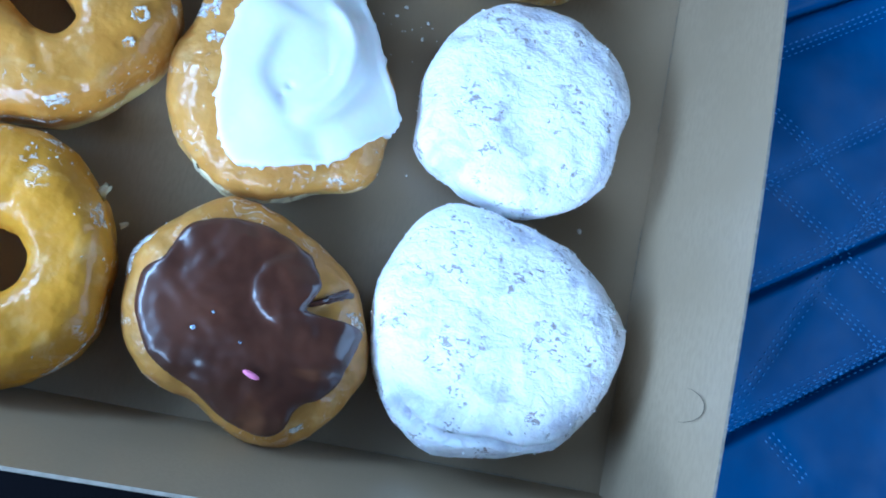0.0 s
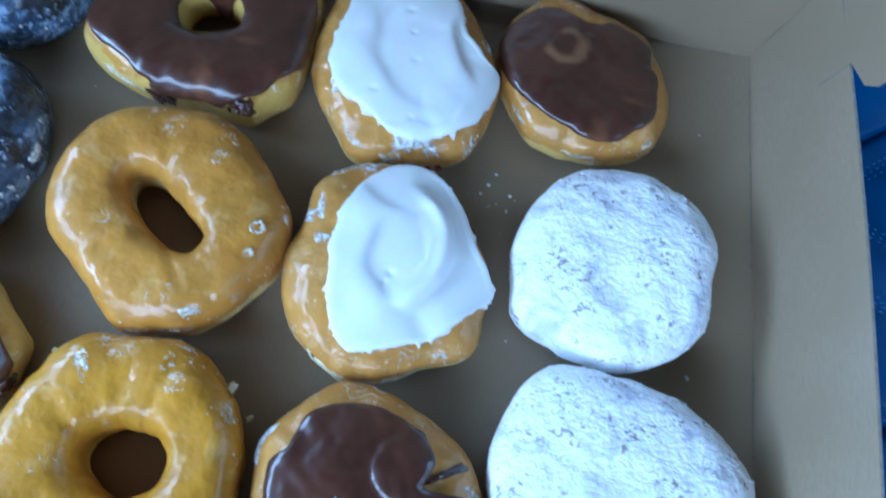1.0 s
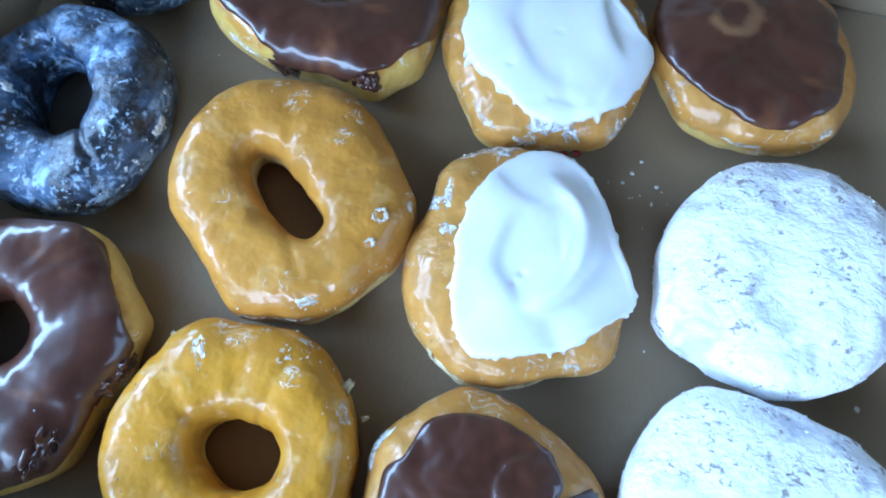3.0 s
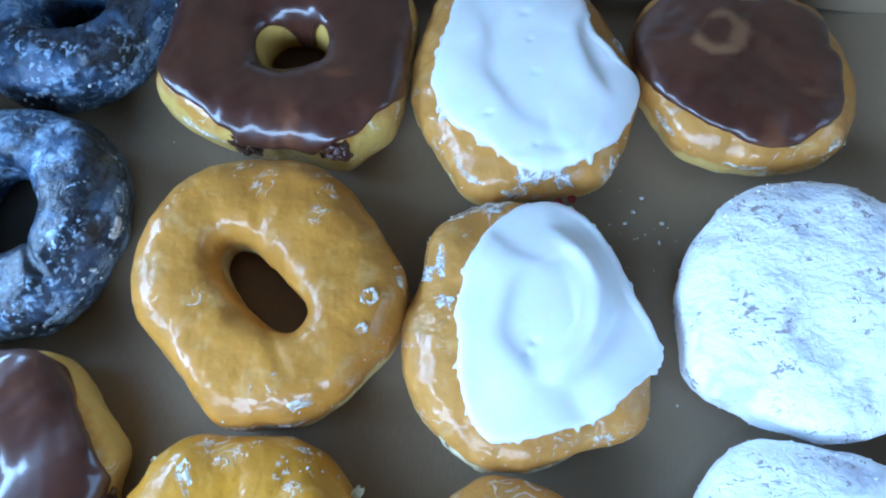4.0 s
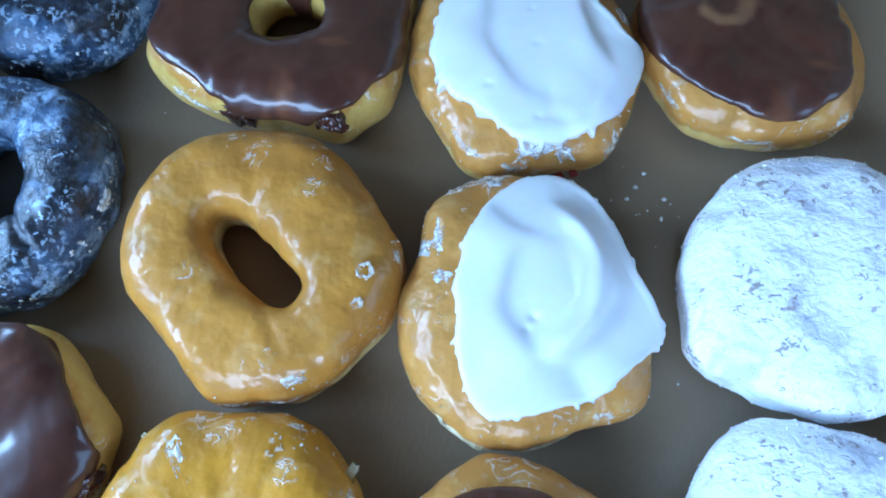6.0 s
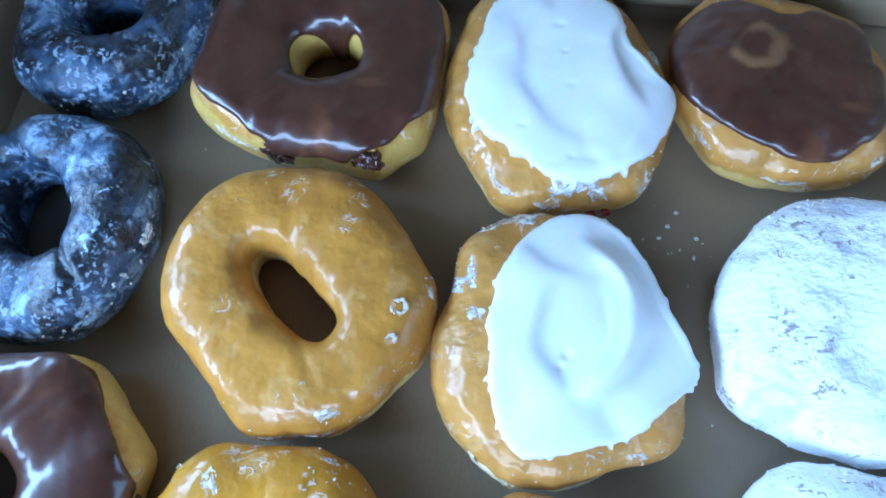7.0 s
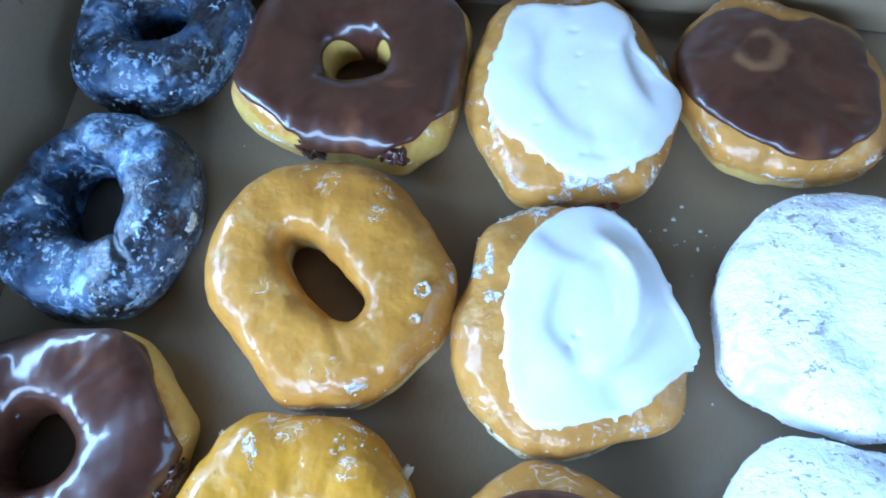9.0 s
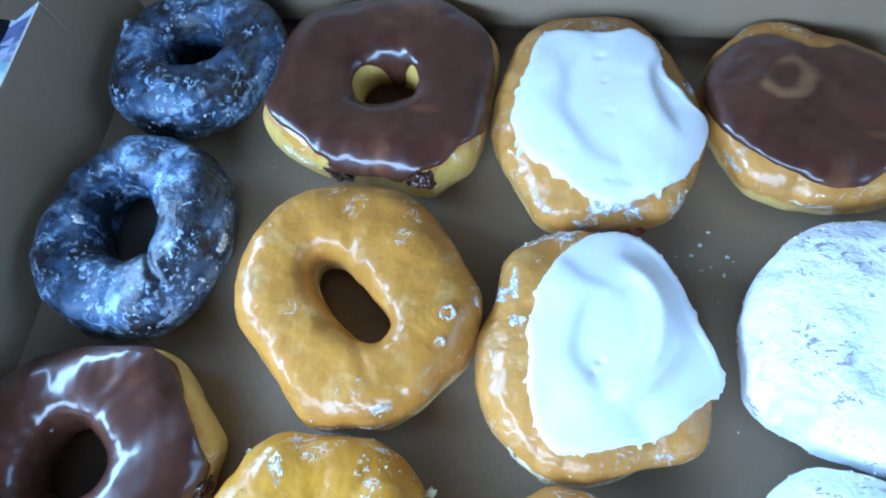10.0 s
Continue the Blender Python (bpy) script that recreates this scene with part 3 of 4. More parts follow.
def build_glazed_rings():
    d = doughnut("glazed_ring_doughnut", "golden glazed ring doughnut with an oblong hole", (-259, -146))
    s = Dough([49, 49, 46.5, 45.7, 46, 47.3, 48.8, 50, 51, 52, 53.3, 55, 55.3, 54, 53.2, 52.5, 51, 49.2, 46.3, 43.4, 42.5, 43.2, 45.4, 48.6, 48.6, 47.6, 48.3, 47.4, 46.2, 45.8, 47.4, 48.3], 31,
              [13, 10.5, 9.5, 9.2, 9.5, 10, 11, 14.5, 19, 22.5, 20.5, 15, 11.3, 9.2, 8.5, 8.2, 8, 8.3, 9.4, 11.8, 15.6, 20, 20.8, 18], (-3, 0), seed=1, rough=1.0,
              grooves=[(97, 8, 0.9), (-64, 5, 0.5), (-150, 9, 0.5), (35, 10, 0.5)])
    base = s.body("dough", GLAZED, d)
    for angle, radius, size in ((-3, 38, 0.0023), (-19, 39, 0.0014)):
        bubble(s, angle, radius, size, SUGAR, base)
    smear(s, "dried_glaze", -70, -56, 0.62, 0.98, 0.35, SUGAR, base, "white dried sugar glaze", 3)
    smear(s, "dried_glaze", -44, -38, 0.30, 0.62, 0.35, SUGAR, base, "white dried sugar glaze", 4)
    smear(s, "dried_glaze", -100, -62, 0.12, 0.22, 0.4, SUGAR, base, "white dried sugar glaze", 31)
    smear(s, "dried_glaze", 4, 10, 0.45, 0.7, 0.35, SUGAR, base, "white dried sugar glaze", 32)
    grains(s, "glaze_dust", 30, 0.0005, SUGAR, base, "tiny flakes of glaze", 0.0, 0.7, 21, (-120, 20))

    d = doughnut("glazed_ring_doughnut", "amber glazed ring doughnut with dried sugar flakes", (-253, -239))
    s = Dough([45.5, 44.6, 43.8, 43.4, 43.8, 45.2, 46, 45.6, 43.8, 43.6, 44.8, 46.8, 46.4, 44.2, 43.8, 44.4, 45.4, 47, 48.4, 48.8, 47.5, 47, 47, 47, 47, 48, 49.5, 50.3, 50.4, 49.6, 48, 46.4], 31,
              [15.2, 15, 14.6, 14.2, 12.9, 12, 11.8, 12.2, 13.2, 14.4, 16.2, 17, 17.2, 16, 14.2, 13.5, 12.9, 12.9, 12.9, 13.3, 13.4, 13.8, 14.6, 15.3], (3, -4), seed=2, rough=1.2,
              grooves=[(66, 5, 0.7), (100, 9, 0.5), (150, 9, 0.6), (20, 8, 0.5), (-40, 9, 0.5)])
    base = s.body("dough", AMBER, d)
    smear(s, "dried_glaze", 20, 34, 0.35, 0.9, 0.35, SUGAR, base, "white dried sugar glaze", 33)
    smear(s, "dried_glaze", 118, 128, 1.0, 1.6, 0.35, SUGAR, base, "white dried sugar glaze", 34)
    smear(s, "dried_glaze", 62, 72, 0.5, 0.7, 0.35, SUGAR, base, "white dried sugar glaze", 35)
    smear(s, "dried_glaze", -52, -10, 0.1, 0.3, 0.4, SUGAR, base, "white dried sugar glaze", 36)
    grains(s, "glaze_dust", 60, 0.0006, SUGAR, base, "tiny flakes of glaze", -0.1, 1.4, 22)
    flake(34, 25, 20, 1.0, -24, base)
    flake(-30, 31, 22, 0.6, 62, base)
    flake(42, 18, 14, 0.5, -60, base)


def build_chocolate_rings():
    d = doughnut("chocolate_ring_doughnut", "ring doughnut with smooth chocolate icing against the back wall", (-269, -49))
    s = Dough([49.8, 50.5, 54, 56, 53.4, 52.3, 51.6, 51.5, 51.6, 50, 48.8, 49.6, 52, 52.8, 50.6, 49.3, 49.2, 52, 53.6, 50, 46.2, 44, 42.2, 41, 40.5, 40.6, 45.3, 51.8, 51.5, 53.8, 52, 50], 29.5,
              [13.3, 13.5, 13.8, 14.8, 15.2, 15.8, 15.8, 16.8, 17.4, 17.6, 17, 16, 14.8, 13.4, 12.2, 10.5, 9, 8.4, 8.3, 8, 7.8, 8.3, 9.6, 12.3], (5, -3), seed=3, flat=0.66, rough=0.9)
    base = s.body("dough", PALE_DOUGH, d)
    cap = s.icing("chocolate_icing", [49, 49.5, 51, 52.5, 52, 50, 49.5, 50, 51, 51.5, 51, 49.5, 50, 51.5, 52, 51, 49.5, 48.5, 48.5, 49.5, 49, 46, 42.2, 40.4, 40.6, 40.4, 43, 45.5, 43.5, 44.5, 48, 49, 49, 50, 51, 49.5], 2.2, CHOCOLATE, d,
            into=[1.0, 0.95, 0.95, 2.0, 1.25, 1.0, 1.0, 1.0, 1.0, 1.0, 1.0, 1.0], ragged=0.5, wave=bumps([(30, 5, 9, 0.7), (-30, -22, 10, 0.6), (-10, 30, 14, 0.5), (25, -25, 8, -0.5)]))
    smear(s, "icing_drip", -113, -95, -0.15, 0.6, 1.1, CHOCOLATE, d, "run of chocolate down the side", 71)
    smear(s, "icing_curl", -64, -52, 0.2, 0.75, 2.4, CHOCOLATE, d, "torn curl of chocolate icing", 72)
    smear(s, "icing_curl", 2, 10, 0.7, 0.9, 1.6, CHOCOLATE, d, "small crease of chocolate icing", 73)
    smear(s, "dried_glaze", -144, -118, 0.0, 0.18, 0.5, SUGAR, base, "pale dried glaze", 74)
    smear(s, "dried_glaze", 58, 70, 0.3, 0.45, 0.6, SUGAR, base, "pale dried glaze", 75)
    flake(-32, 38, 21, 0.5, 30, base)
    grains(s, "glaze_dust", 30, 0.0006, SUGAR, base, "tiny flakes of glaze", -0.4, 0.3, 24, (180, 310))

    d = doughnut("chocolate_ring_doughnut", "ring doughnut with thick glossy chocolate icing", (-351, -226))
    s = Dough([48.4, 51, 54, 52.7, 52, 53.6, 55, 51.5, 49, 48, 49, 50.5, 51, 51, 51, 51, 51, 51, 51, 51, 51, 51, 52, 53, 54, 54, 53.5, 53.8, 53, 50, 47.3, 46], 31,
              [18.5, 19.4, 19.4, 18.9, 18.4, 18.6, 18.4, 18.6, 18, 17, 16, 15, 15, 15, 15, 14, 13, 13, 13, 12.3, 11.8, 12.3, 13.4, 16], (-5, 1), seed=4)
    base = s.body("dough", PALE_DOUGH, d)
    cap = s.icing("chocolate_icing", [48.3, 50.3, 51, 49.6, 49.6, 51, 53, 52.3, 49.2, 47.3, 47.2, 48, 49, 49, 49, 49, 49, 49, 49, 49, 49, 49, 49, 49, 49, 49, 50, 51, 51, 51.5, 52, 52.4, 52.4, 51.8, 49, 46.6], 2.2, CHOCOLATE, d, into=1.9, ragged=0.5,
            wave=bumps([(33, -6, 7, 1.2), (37, -18, 5, -1.2), (20, 24, 9, 0.8), (30, -30, 5, 1.0), (-5, 34, 8, 0.8)], 0.7))
    smear(s, "icing_curl", -52, -30, 0.55, 1.1, 3.4, CHOCOLATE, d, "crumpled fold of chocolate icing", 76)
    smear(s, "icing_curl", -14, 8, 0.1, 0.5, 3.2, CHOCOLATE, d, "crumpled fold of chocolate icing", 77)
    spots(s, "sugar_spot", [(124, 22), (60, 30), (-10, 27), (-30, 35), (-45, 30)], 0.0009, FROST, cap, "pale specks of glaze")


def build_frosted_rounds():
    d = doughnut("frosted_doughnut", "filled doughnut with swirled white frosting", (-174, -55))
    s = Dough([42.4, 42, 42, 42.5, 44, 46.5, 49.5, 53, 54, 54, 54, 53.5, 51.5, 48.2, 46, 44.7, 44.1, 43.8, 43.2, 43, 43.8, 46.2, 50.2, 50.3, 48, 47.1, 47, 48, 47.6, 45, 43.6, 43], 30, seed=5, dome=1.5, rough=1.2,
              grooves=[(-128, 7, 1.0), (-70, 6, 1.2), (-160, 9, 0.8)])
    base = s.body("dough", FILLED, d)
    cap = s.icing("white_frosting", [39.5, 34, 32, 30, 28.6, 29, 31, 34, 36.5, 37, 38, 35.2, 33.6, 33.5, 34.2, 36, 38.8, 40.5, 39.5, 36.5, 34, 32.8, 32.3, 32.2, 32.5, 33.3, 34.8, 34.4, 34.2, 34.3, 34.7, 34.3, 33.8, 34, 35.6, 37.6, 39.4, 40.3, 40.9, 41.3, 41.5, 41.7, 41.6, 41.4, 41.2, 41.4, 41.2, 41], 5.2, FROSTING, d,
            ragged=2.2, spikes=4, lumpy=False, around=480, across=64,
            wave=creased([(22, 12, 40, 150, 275, 1.7, 7.0, 20, 1), (48, 14, 28, 115, 245, 2.2, 3.6, 14, 1), (-34, 30, 26, -80, 50, 1.6, 6.0, 15, -1), (2, -4, 33, 225, 345, 0.8, 3.0, 8, 1)],
                         [(-2, 21, 2.2, 0.5), (1, 9, 1.3, 0.35), (4, -5, 2.0, 0.3), (-12, -23, 1.8, 0.5), (6, -33, 1.4, 0.4)]))
    smear(s, "icing_smear", -92, -72, 0.34, 0.8, 0.6, ICING_FILM, base, "thin run of white icing", 5)
    smear(s, "icing_smear", -96, -84, 0.0, 0.36, 0.5, SUGAR, base, "thin run of sugar glaze", 16)
    smear(s, "icing_smear", -72, -64, 0.1, 0.6, 0.5, ICING_FILM, base, "thin run of white icing", 17)
    smear(s, "icing_smear", -124, -104, 0.35, 0.5, 0.4, SUGAR, base, "dried sugar glaze", 6)
    smear(s, "icing_smear", -52, -40, 0.0, 0.4, 0.5, SUGAR, base, "dried sugar glaze", 7)
    smear(s, "icing_smear", 18, 32, 0.35, 0.6, 0.5, ICING_FILM, base, "thin streak of white icing", 8)
    grains(s, "glaze_dust", 40, 0.0007, SUGAR, base, "tiny flakes of glaze", -0.2, 0.5, 25, (-150, -20))
    crumbs_mesh("jam", [(0.012, -0.0475, 0.010), (0.016, -0.0465, 0.011), (0.021, -0.0445, 0.011)], 0.0032, JAM, d, "red jam at the filling hole")

    d = doughnut("frosted_doughnut", "filled doughnut with a slipped cap of white frosting", (-167, -153))
    s = Dough([43, 43.2, 41, 39.5, 40.4, 43.4, 46.5, 48, 48, 48.7, 49.8, 51, 50.5, 46.5, 42.6, 41.5, 42, 42.7, 44, 45.2, 46.4, 46.7, 47.5, 48, 46.3, 44.3, 43.8, 44.6, 47.8, 49, 46, 44.3], 30, seed=6, dome=1.5, rough=1.2,
              grooves=[(-118, 6, 1.3), (155, 8, 1.0), (-55, 8, 0.8), (125, 7, 0.8)])
    base = s.body("dough", FILLED, d)
    cap = s.icing("white_frosting", [40, 38, 36, 35, 35.2, 36.2, 37.6, 39, 41, 42.3, 43, 43, 42.2, 40.8, 38, 35.6, 33.6, 31, 29.6, 28, 26, 24.8, 24.3, 24.1, 23.8, 23.1, 23.1, 23.8, 25.1, 26.6, 28.6, 30.8, 33.6, 36.8, 38, 36.6, 35.4, 34.7, 33.5, 33.3, 34.2, 35.2, 35.2, 35.4, 36.7, 38.5, 40.8, 42.3], 5.6, FROSTING, d,
            ragged=2.2, spikes=4, lumpy=False, around=480, across=64,
            wave=creased([(15, 2, 22, 75, 255, 2.0, 5.0, 22, 1), (0, 8, 27, -90, 85, 3.4, 2.6, 18, -1), (2, 50, 26, 205, 335, 1.7, 6.0, 14, 1)],
                         [(2, -6, 1.7, 0.8), (0, -10, 1.3, 0.5), (22, -2, 2.5, 0.4)]))
    smear(s, "icing_smear", 140, 156, 0.55, 0.8, 0.5, ICING_FILM, base, "thin streak of white icing", 9)
    smear(s, "icing_smear", 150, 160, 0.1, 0.6, 0.5, ICING_FILM, base, "thin streak of white icing", 10)
    smear(s, "icing_smear", 162, 172, 0.75, 1.05, 0.4, ICING_FILM, base, "thin streak of white icing", 11)
    smear(s, "icing_smear", 100, 128, 0.1, 0.5, 0.6, SUGAR, base, "dried sugar glaze", 12)
    smear(s, "icing_smear", 104, 112, 0.3, 0.6, 0.6, ICING_FILM, base, "thin streak of white icing", 14)
    smear(s, "icing_smear", -56, -46, 0.25, 0.5, 0.4, SUGAR, base, "dried sugar glaze", 13)
    smear(s, "icing_smear", 3, 12, 0.1, 0.55, 0.5, ICING_FILM, base, "thin streak of white icing", 15)
    smear(s, "torn_crust", -126, -100, -0.3, 0.12, 0.9, FLAKE, base, "torn pale edge of the dough", 18)
    smear(s, "torn_crust", -95, -60, -0.3, 0.0, 0.7, FLAKE, base, "torn pale edge of the dough", 19)
    grains(s, "glaze_dust", 50, 0.0007, SUGAR, base, "tiny flakes of glaze", -0.2, 0.5, 23, (-130, 160))


def build_chocolate_rounds():
    d = doughnut("chocolate_round_doughnut", "round filled doughnut with chocolate icing in the box corner", (-92, -44))
    s = Dough([42.2, 39.8, 39, 40, 41, 40, 38.8, 38, 40.5, 44.5, 46.3, 46, 45.6, 45.3, 44.3, 42.2, 40.4, 39.4, 38.6, 38.2, 38.3, 39, 39.2, 39.2, 40, 41, 42, 44, 45.2, 45.4, 45.2, 44.6], 29, seed=7, dome=1, rough=1.2,
              grooves=[(-140, 8, 1.0), (-100, 7, 0.9), (-60, 8, 0.9)])
    base = s.body("dough", FILLED, d)
    cap = s.icing("chocolate_icing", [33.8, 31, 32, 35, 33.8, 32, 30.5, 29, 25.5, 24.5, 25.5, 30, 36.5, 40.5, 43, 44, 43.4, 42, 40.4, 38, 36, 34, 32.8, 32.1, 31.7, 31.6, 32.5, 34.5, 36.3, 37, 38, 36.8, 37.8, 38.4, 37.5, 35.8], 1.6, LOOPED_CHOCOLATE, d, ragged=0.5,
            wave=bumps([(-12, 9, 12, 1.6), (-12, 9, 5, -1.0), (24, 2, 9, 0.7), (8, -24, 9, 0.5), (-26, -6, 9, 0.7)]))
    smear(s, "dried_glaze", -150, -128, 0.1, 0.25, 0.4, SUGAR, base, "white dried sugar glaze", 81)
    smear(s, "dried_glaze", -100, -76, 0.0, 0.15, 0.4, SUGAR, base, "white dried sugar glaze", 82)
    smear(s, "dried_glaze", -48, -40, 0.2, 0.45, 0.4, SUGAR, base, "white dried sugar glaze", 83)
    smear(s, "dried_glaze", 118, 126, 0.1, 0.3, 0.5, SUGAR, base, "white dried sugar glaze", 84)
    grains(s, "glaze_dust", 40, 0.0006, SUGAR, base, "tiny flakes of glaze", -0.2, 0.4, 26, (-170, -30))

    d = doughnut("chocolate_round_doughnut", "round filled doughnut with folded chocolate icing and a sprinkle", (-158, -244))
    s = Dough([45.6, 42.8, 41.1, 40, 39, 38.2, 38.4, 39.4, 41.3, 43.8, 46, 46.4, 46.5, 47.4, 48.8, 47.5, 45.3, 43.7, 41.8, 40.8, 39.7, 37.4, 35.6, 36.5, 39.5, 42.8, 46, 47.8, 47.5, 47.2, 47.6, 48], 31, seed=8, dome=1.5, rough=1.2,
              grooves=[(100, 9, 0.8), (25, 6, 1.0), (-50, 9, 0.8)])
    base = s.body("dough", FILLED, d)
    cap = s.icing("chocolate_icing", [40.5, 40, 27, 20.5, 22.5, 27, 28.5, 30, 31.5, 31.4, 31.5, 31.9, 32.9, 34.2, 35.4, 36.4, 37.4, 38.6, 39.2, 38.6, 36.8, 36.2, 39.5, 39.5, 38.5, 37.5, 36.5, 35.5, 34.6, 33.6, 32.8, 32.2, 31.7, 31.6, 32.2, 33.6, 35.5, 37.7, 39.8, 41, 40, 36.5, 35.6, 37.3, 38.7, 39.4, 39.2, 39.5], 2.8, CHOCOLATE, d,
            ragged=0.45, around=360, wave=folded([(12, 12, 13, 90, 275, 1.1, 2.4, 6, -1)], [(-25, 14, 6, -0.4), (30, -3, 7, 1.2), (8, -27, 14, 0.5), (11, 14, 9, 1.8)]))
    smear(s, "icing_curl", 25, 31, 0.45, 1.2, 1.3, CHOCOLATE, d, "thin tongue of chocolate icing", 85)
    smear(s, "icing_smear", 150, 172, 0.1, 0.35, 0.6, ICING_FILM, base, "thin streak of white icing", 86)
    smear(s, "dried_glaze", -58, -50, 0.5, 0.62, 0.5, SUGAR, base, "white dried sugar glaze", 87)
    smear(s, "dried_glaze", 6, 18, 0.25, 0.7, 0.4, SUGAR, base, "white dried sugar glaze", 88)
    spots(s, "sugar_spot", [(180, 12), (-160, 18), (-100, 8)], 0.0008, FROST, cap, "pale specks of glaze", 0.0022)
    grains(s, "glaze_dust", 40, 0.0006, SUGAR, base, "tiny flakes of glaze", -0.3, 0.2, 27, (130, 320))
    bm = bmesh.new()
    bmesh.ops.create_uvsphere(bm, u_segments=12, v_segments=8, radius=0.0011)
    for v in bm.verts:
        v.co = Vector((v.co.x * 2.9, v.co.y + 900 * v.co.x ** 2 * v.co.x * 60, v.co.z))
    bmesh.ops.transform(bm, matrix=pose(0.0048, -0.0180, 0.0349, 0, 0, -18), verts=bm.verts[:])
    part("sprinkle", bm, PINK, cap, "single pink sugar sprinkle", smooth=True)


def build_powdered_rounds():
    d = doughnut("powdered_doughnut", "round filled doughnut dusted with powdered sugar", (-72, -135))
    s = Dough([44.5, 46.7, 48.4, 48.3, 47.2, 46.2, 45, 44.6, 44.2, 44.1, 44.4, 44.6, 43, 42.6, 42.7, 42.7, 43.2, 44.4, 46.6, 50, 48.6, 45.6, 45, 44.7, 44.7, 45.4, 46, 46.8, 47.3, 46.6, 45.2, 44], 35, seed=9, flat=0.60, rough=1.3, dome=1)
    base = s.body("dough", POWDER, d, around=240, up=64)
    grains(s, "sugar_clumps", 420, 0.0006, POWDER, base, "clumps of powdered sugar", -0.7, 0.7, 9)
    d = doughnut("powdered_doughnut", "large powdered sugar doughnut with a cracked side", (-64, -229))
    s = Dough([51.7, 53.2, 52, 49.7, 47.4, 45.8, 45.4, 45, 45.7, 47.7, 51, 54.3, 54.6, 53.2, 52.4, 53, 52.2, 50.2, 50.3, 50.9, 52, 52.6, 51.8, 50, 48.3, 47.4, 47.2, 47.9, 48.6, 48.9, 49.2, 50], 36, seed=10, flat=0.60, rough=1.3, dome=1, crease=(-98, 50, 0.60, 6.0))
    base = s.body("dough", POWDER, d, around=240, up=64)
    grains(s, "sugar_clumps", 520, 0.0006, POWDER, base, "clumps of powdered sugar", -0.7, 0.7, 10)


def build_cake_rings():
    d = doughnut("chocolate_cake_doughnut", "dark chocolate cake ring with a cracked sugar glaze", (-363, -127))
    s = Dough([41.2, 42.2, 43.6, 45.3, 46, 46, 46, 45.6, 44.2, 42.5, 40, 38, 36.8, 36.8, 36.6, 36.3, 36.2, 38, 40.2, 42, 43.6, 44.4, 45.2, 45.8, 45.4, 45, 45.1, 45.2, 43.8, 42, 41, 40.8], 33,
              [15, 13.5, 12.8, 12.8, 13.5, 14.5, 16.5, 18.5, 20.5, 20.5, 19.5, 18, 16.8, 15.8, 15.4, 15.4, 15.4, 15.6, 16.2, 17.5, 18.6, 19, 18, 16.5], (-1, 4), flat=0.80, seed=11, rough=1.7,
              grooves=[(-42, 3, 1.6), (100, 8, -1.2), (118, 4, 1.0), (60, 4, 0.7), (-75, 5, 0.6)])
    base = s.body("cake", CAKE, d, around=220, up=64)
    # glaze patches that also paint the window's bright reflection on the left flank
    for k in range(7):
        a0, low = 122 + 19 * k, 0.15 + 1.0 * (k * 0.618 % 1)
        smear(s, "glaze_crust", a0, a0 + 8 + 5 * (k % 3), low, low + 0.14 + 0.08 * (k % 2), 0.45, FROST, base, "frosty patch of dried glaze with painted sky sheen", 40 + k)
    smear(s, "glaze_crust", -6, 6, 0.0, 0.22, 1.2, CRUMB, base, "white crust of glaze along the rim", 90)
    smear(s, "glaze_crust", 12, 20, 0.0, 0.2, 0.9, FROST, base, "frosty patch of dried glaze with painted sky sheen", 91)
    smear(s, "glaze_crust", -58, -44, 0.0, 0.2, 1.0, FROST, base, "frosty patch of dried glaze with painted sky sheen", 92)
    smear(s, "glaze_crust", 186, 200, 2.1, 2.5, 0.9, CRUMB, base, "white crust of glaze at the hole", 93)
    grains(s, "glaze_crust", 34, 0.0008, CRUMB, base, "white crust of glaze along the rim", -0.1, 0.25, 11, (-70, 30))

    d = doughnut("chocolate_cake_doughnut", "dark chocolate cake ring with speckled glaze in the corner", (-361, -40))
    s = Dough([33.5, 37, 42.5, 45.5, 45, 43, 41.5, 40, 39, 38, 37.5, 37, 37, 36.6, 36.3, 36, 36, 37, 38.5, 40, 40.8, 39.8, 38, 36, 34, 32.5, 31.6, 31.5, 31.8, 32.2, 31.8, 32], 33, oval(14.5, 10.5, 18), (0, 5), flat=0.80, seed=12, rough=1.7,
              grooves=[(165, 8, -1.2), (-60, 5, 0.7), (-110, 6, 0.8)])
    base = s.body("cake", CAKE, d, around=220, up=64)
    for k in range(4):
        a0, low = 190 + 33 * k, 0.1 + 0.6 * (k * 0.618 % 1)
        smear(s, "glaze_crust", a0, a0 + 8 + 5 * (k % 3), low, low + 0.14, 0.45, FROST, base, "frosty patch of dried glaze with painted sky sheen", 60 + k)
    smear(s, "glaze_crust", 160, 178, 0.9, 1.3, 1.4, FROST, base, "frosty lump of dried glaze", 95)
    grains(s, "glaze_crust", 22, 0.0008, CRUMB, base, "white crust of glaze along the rim", -0.1, 0.25, 12, (-140, 20))


build_glazed_rings()
build_chocolate_rings()
build_frosted_rounds()
build_chocolate_rounds()
build_powdered_rounds()
build_cake_rings()


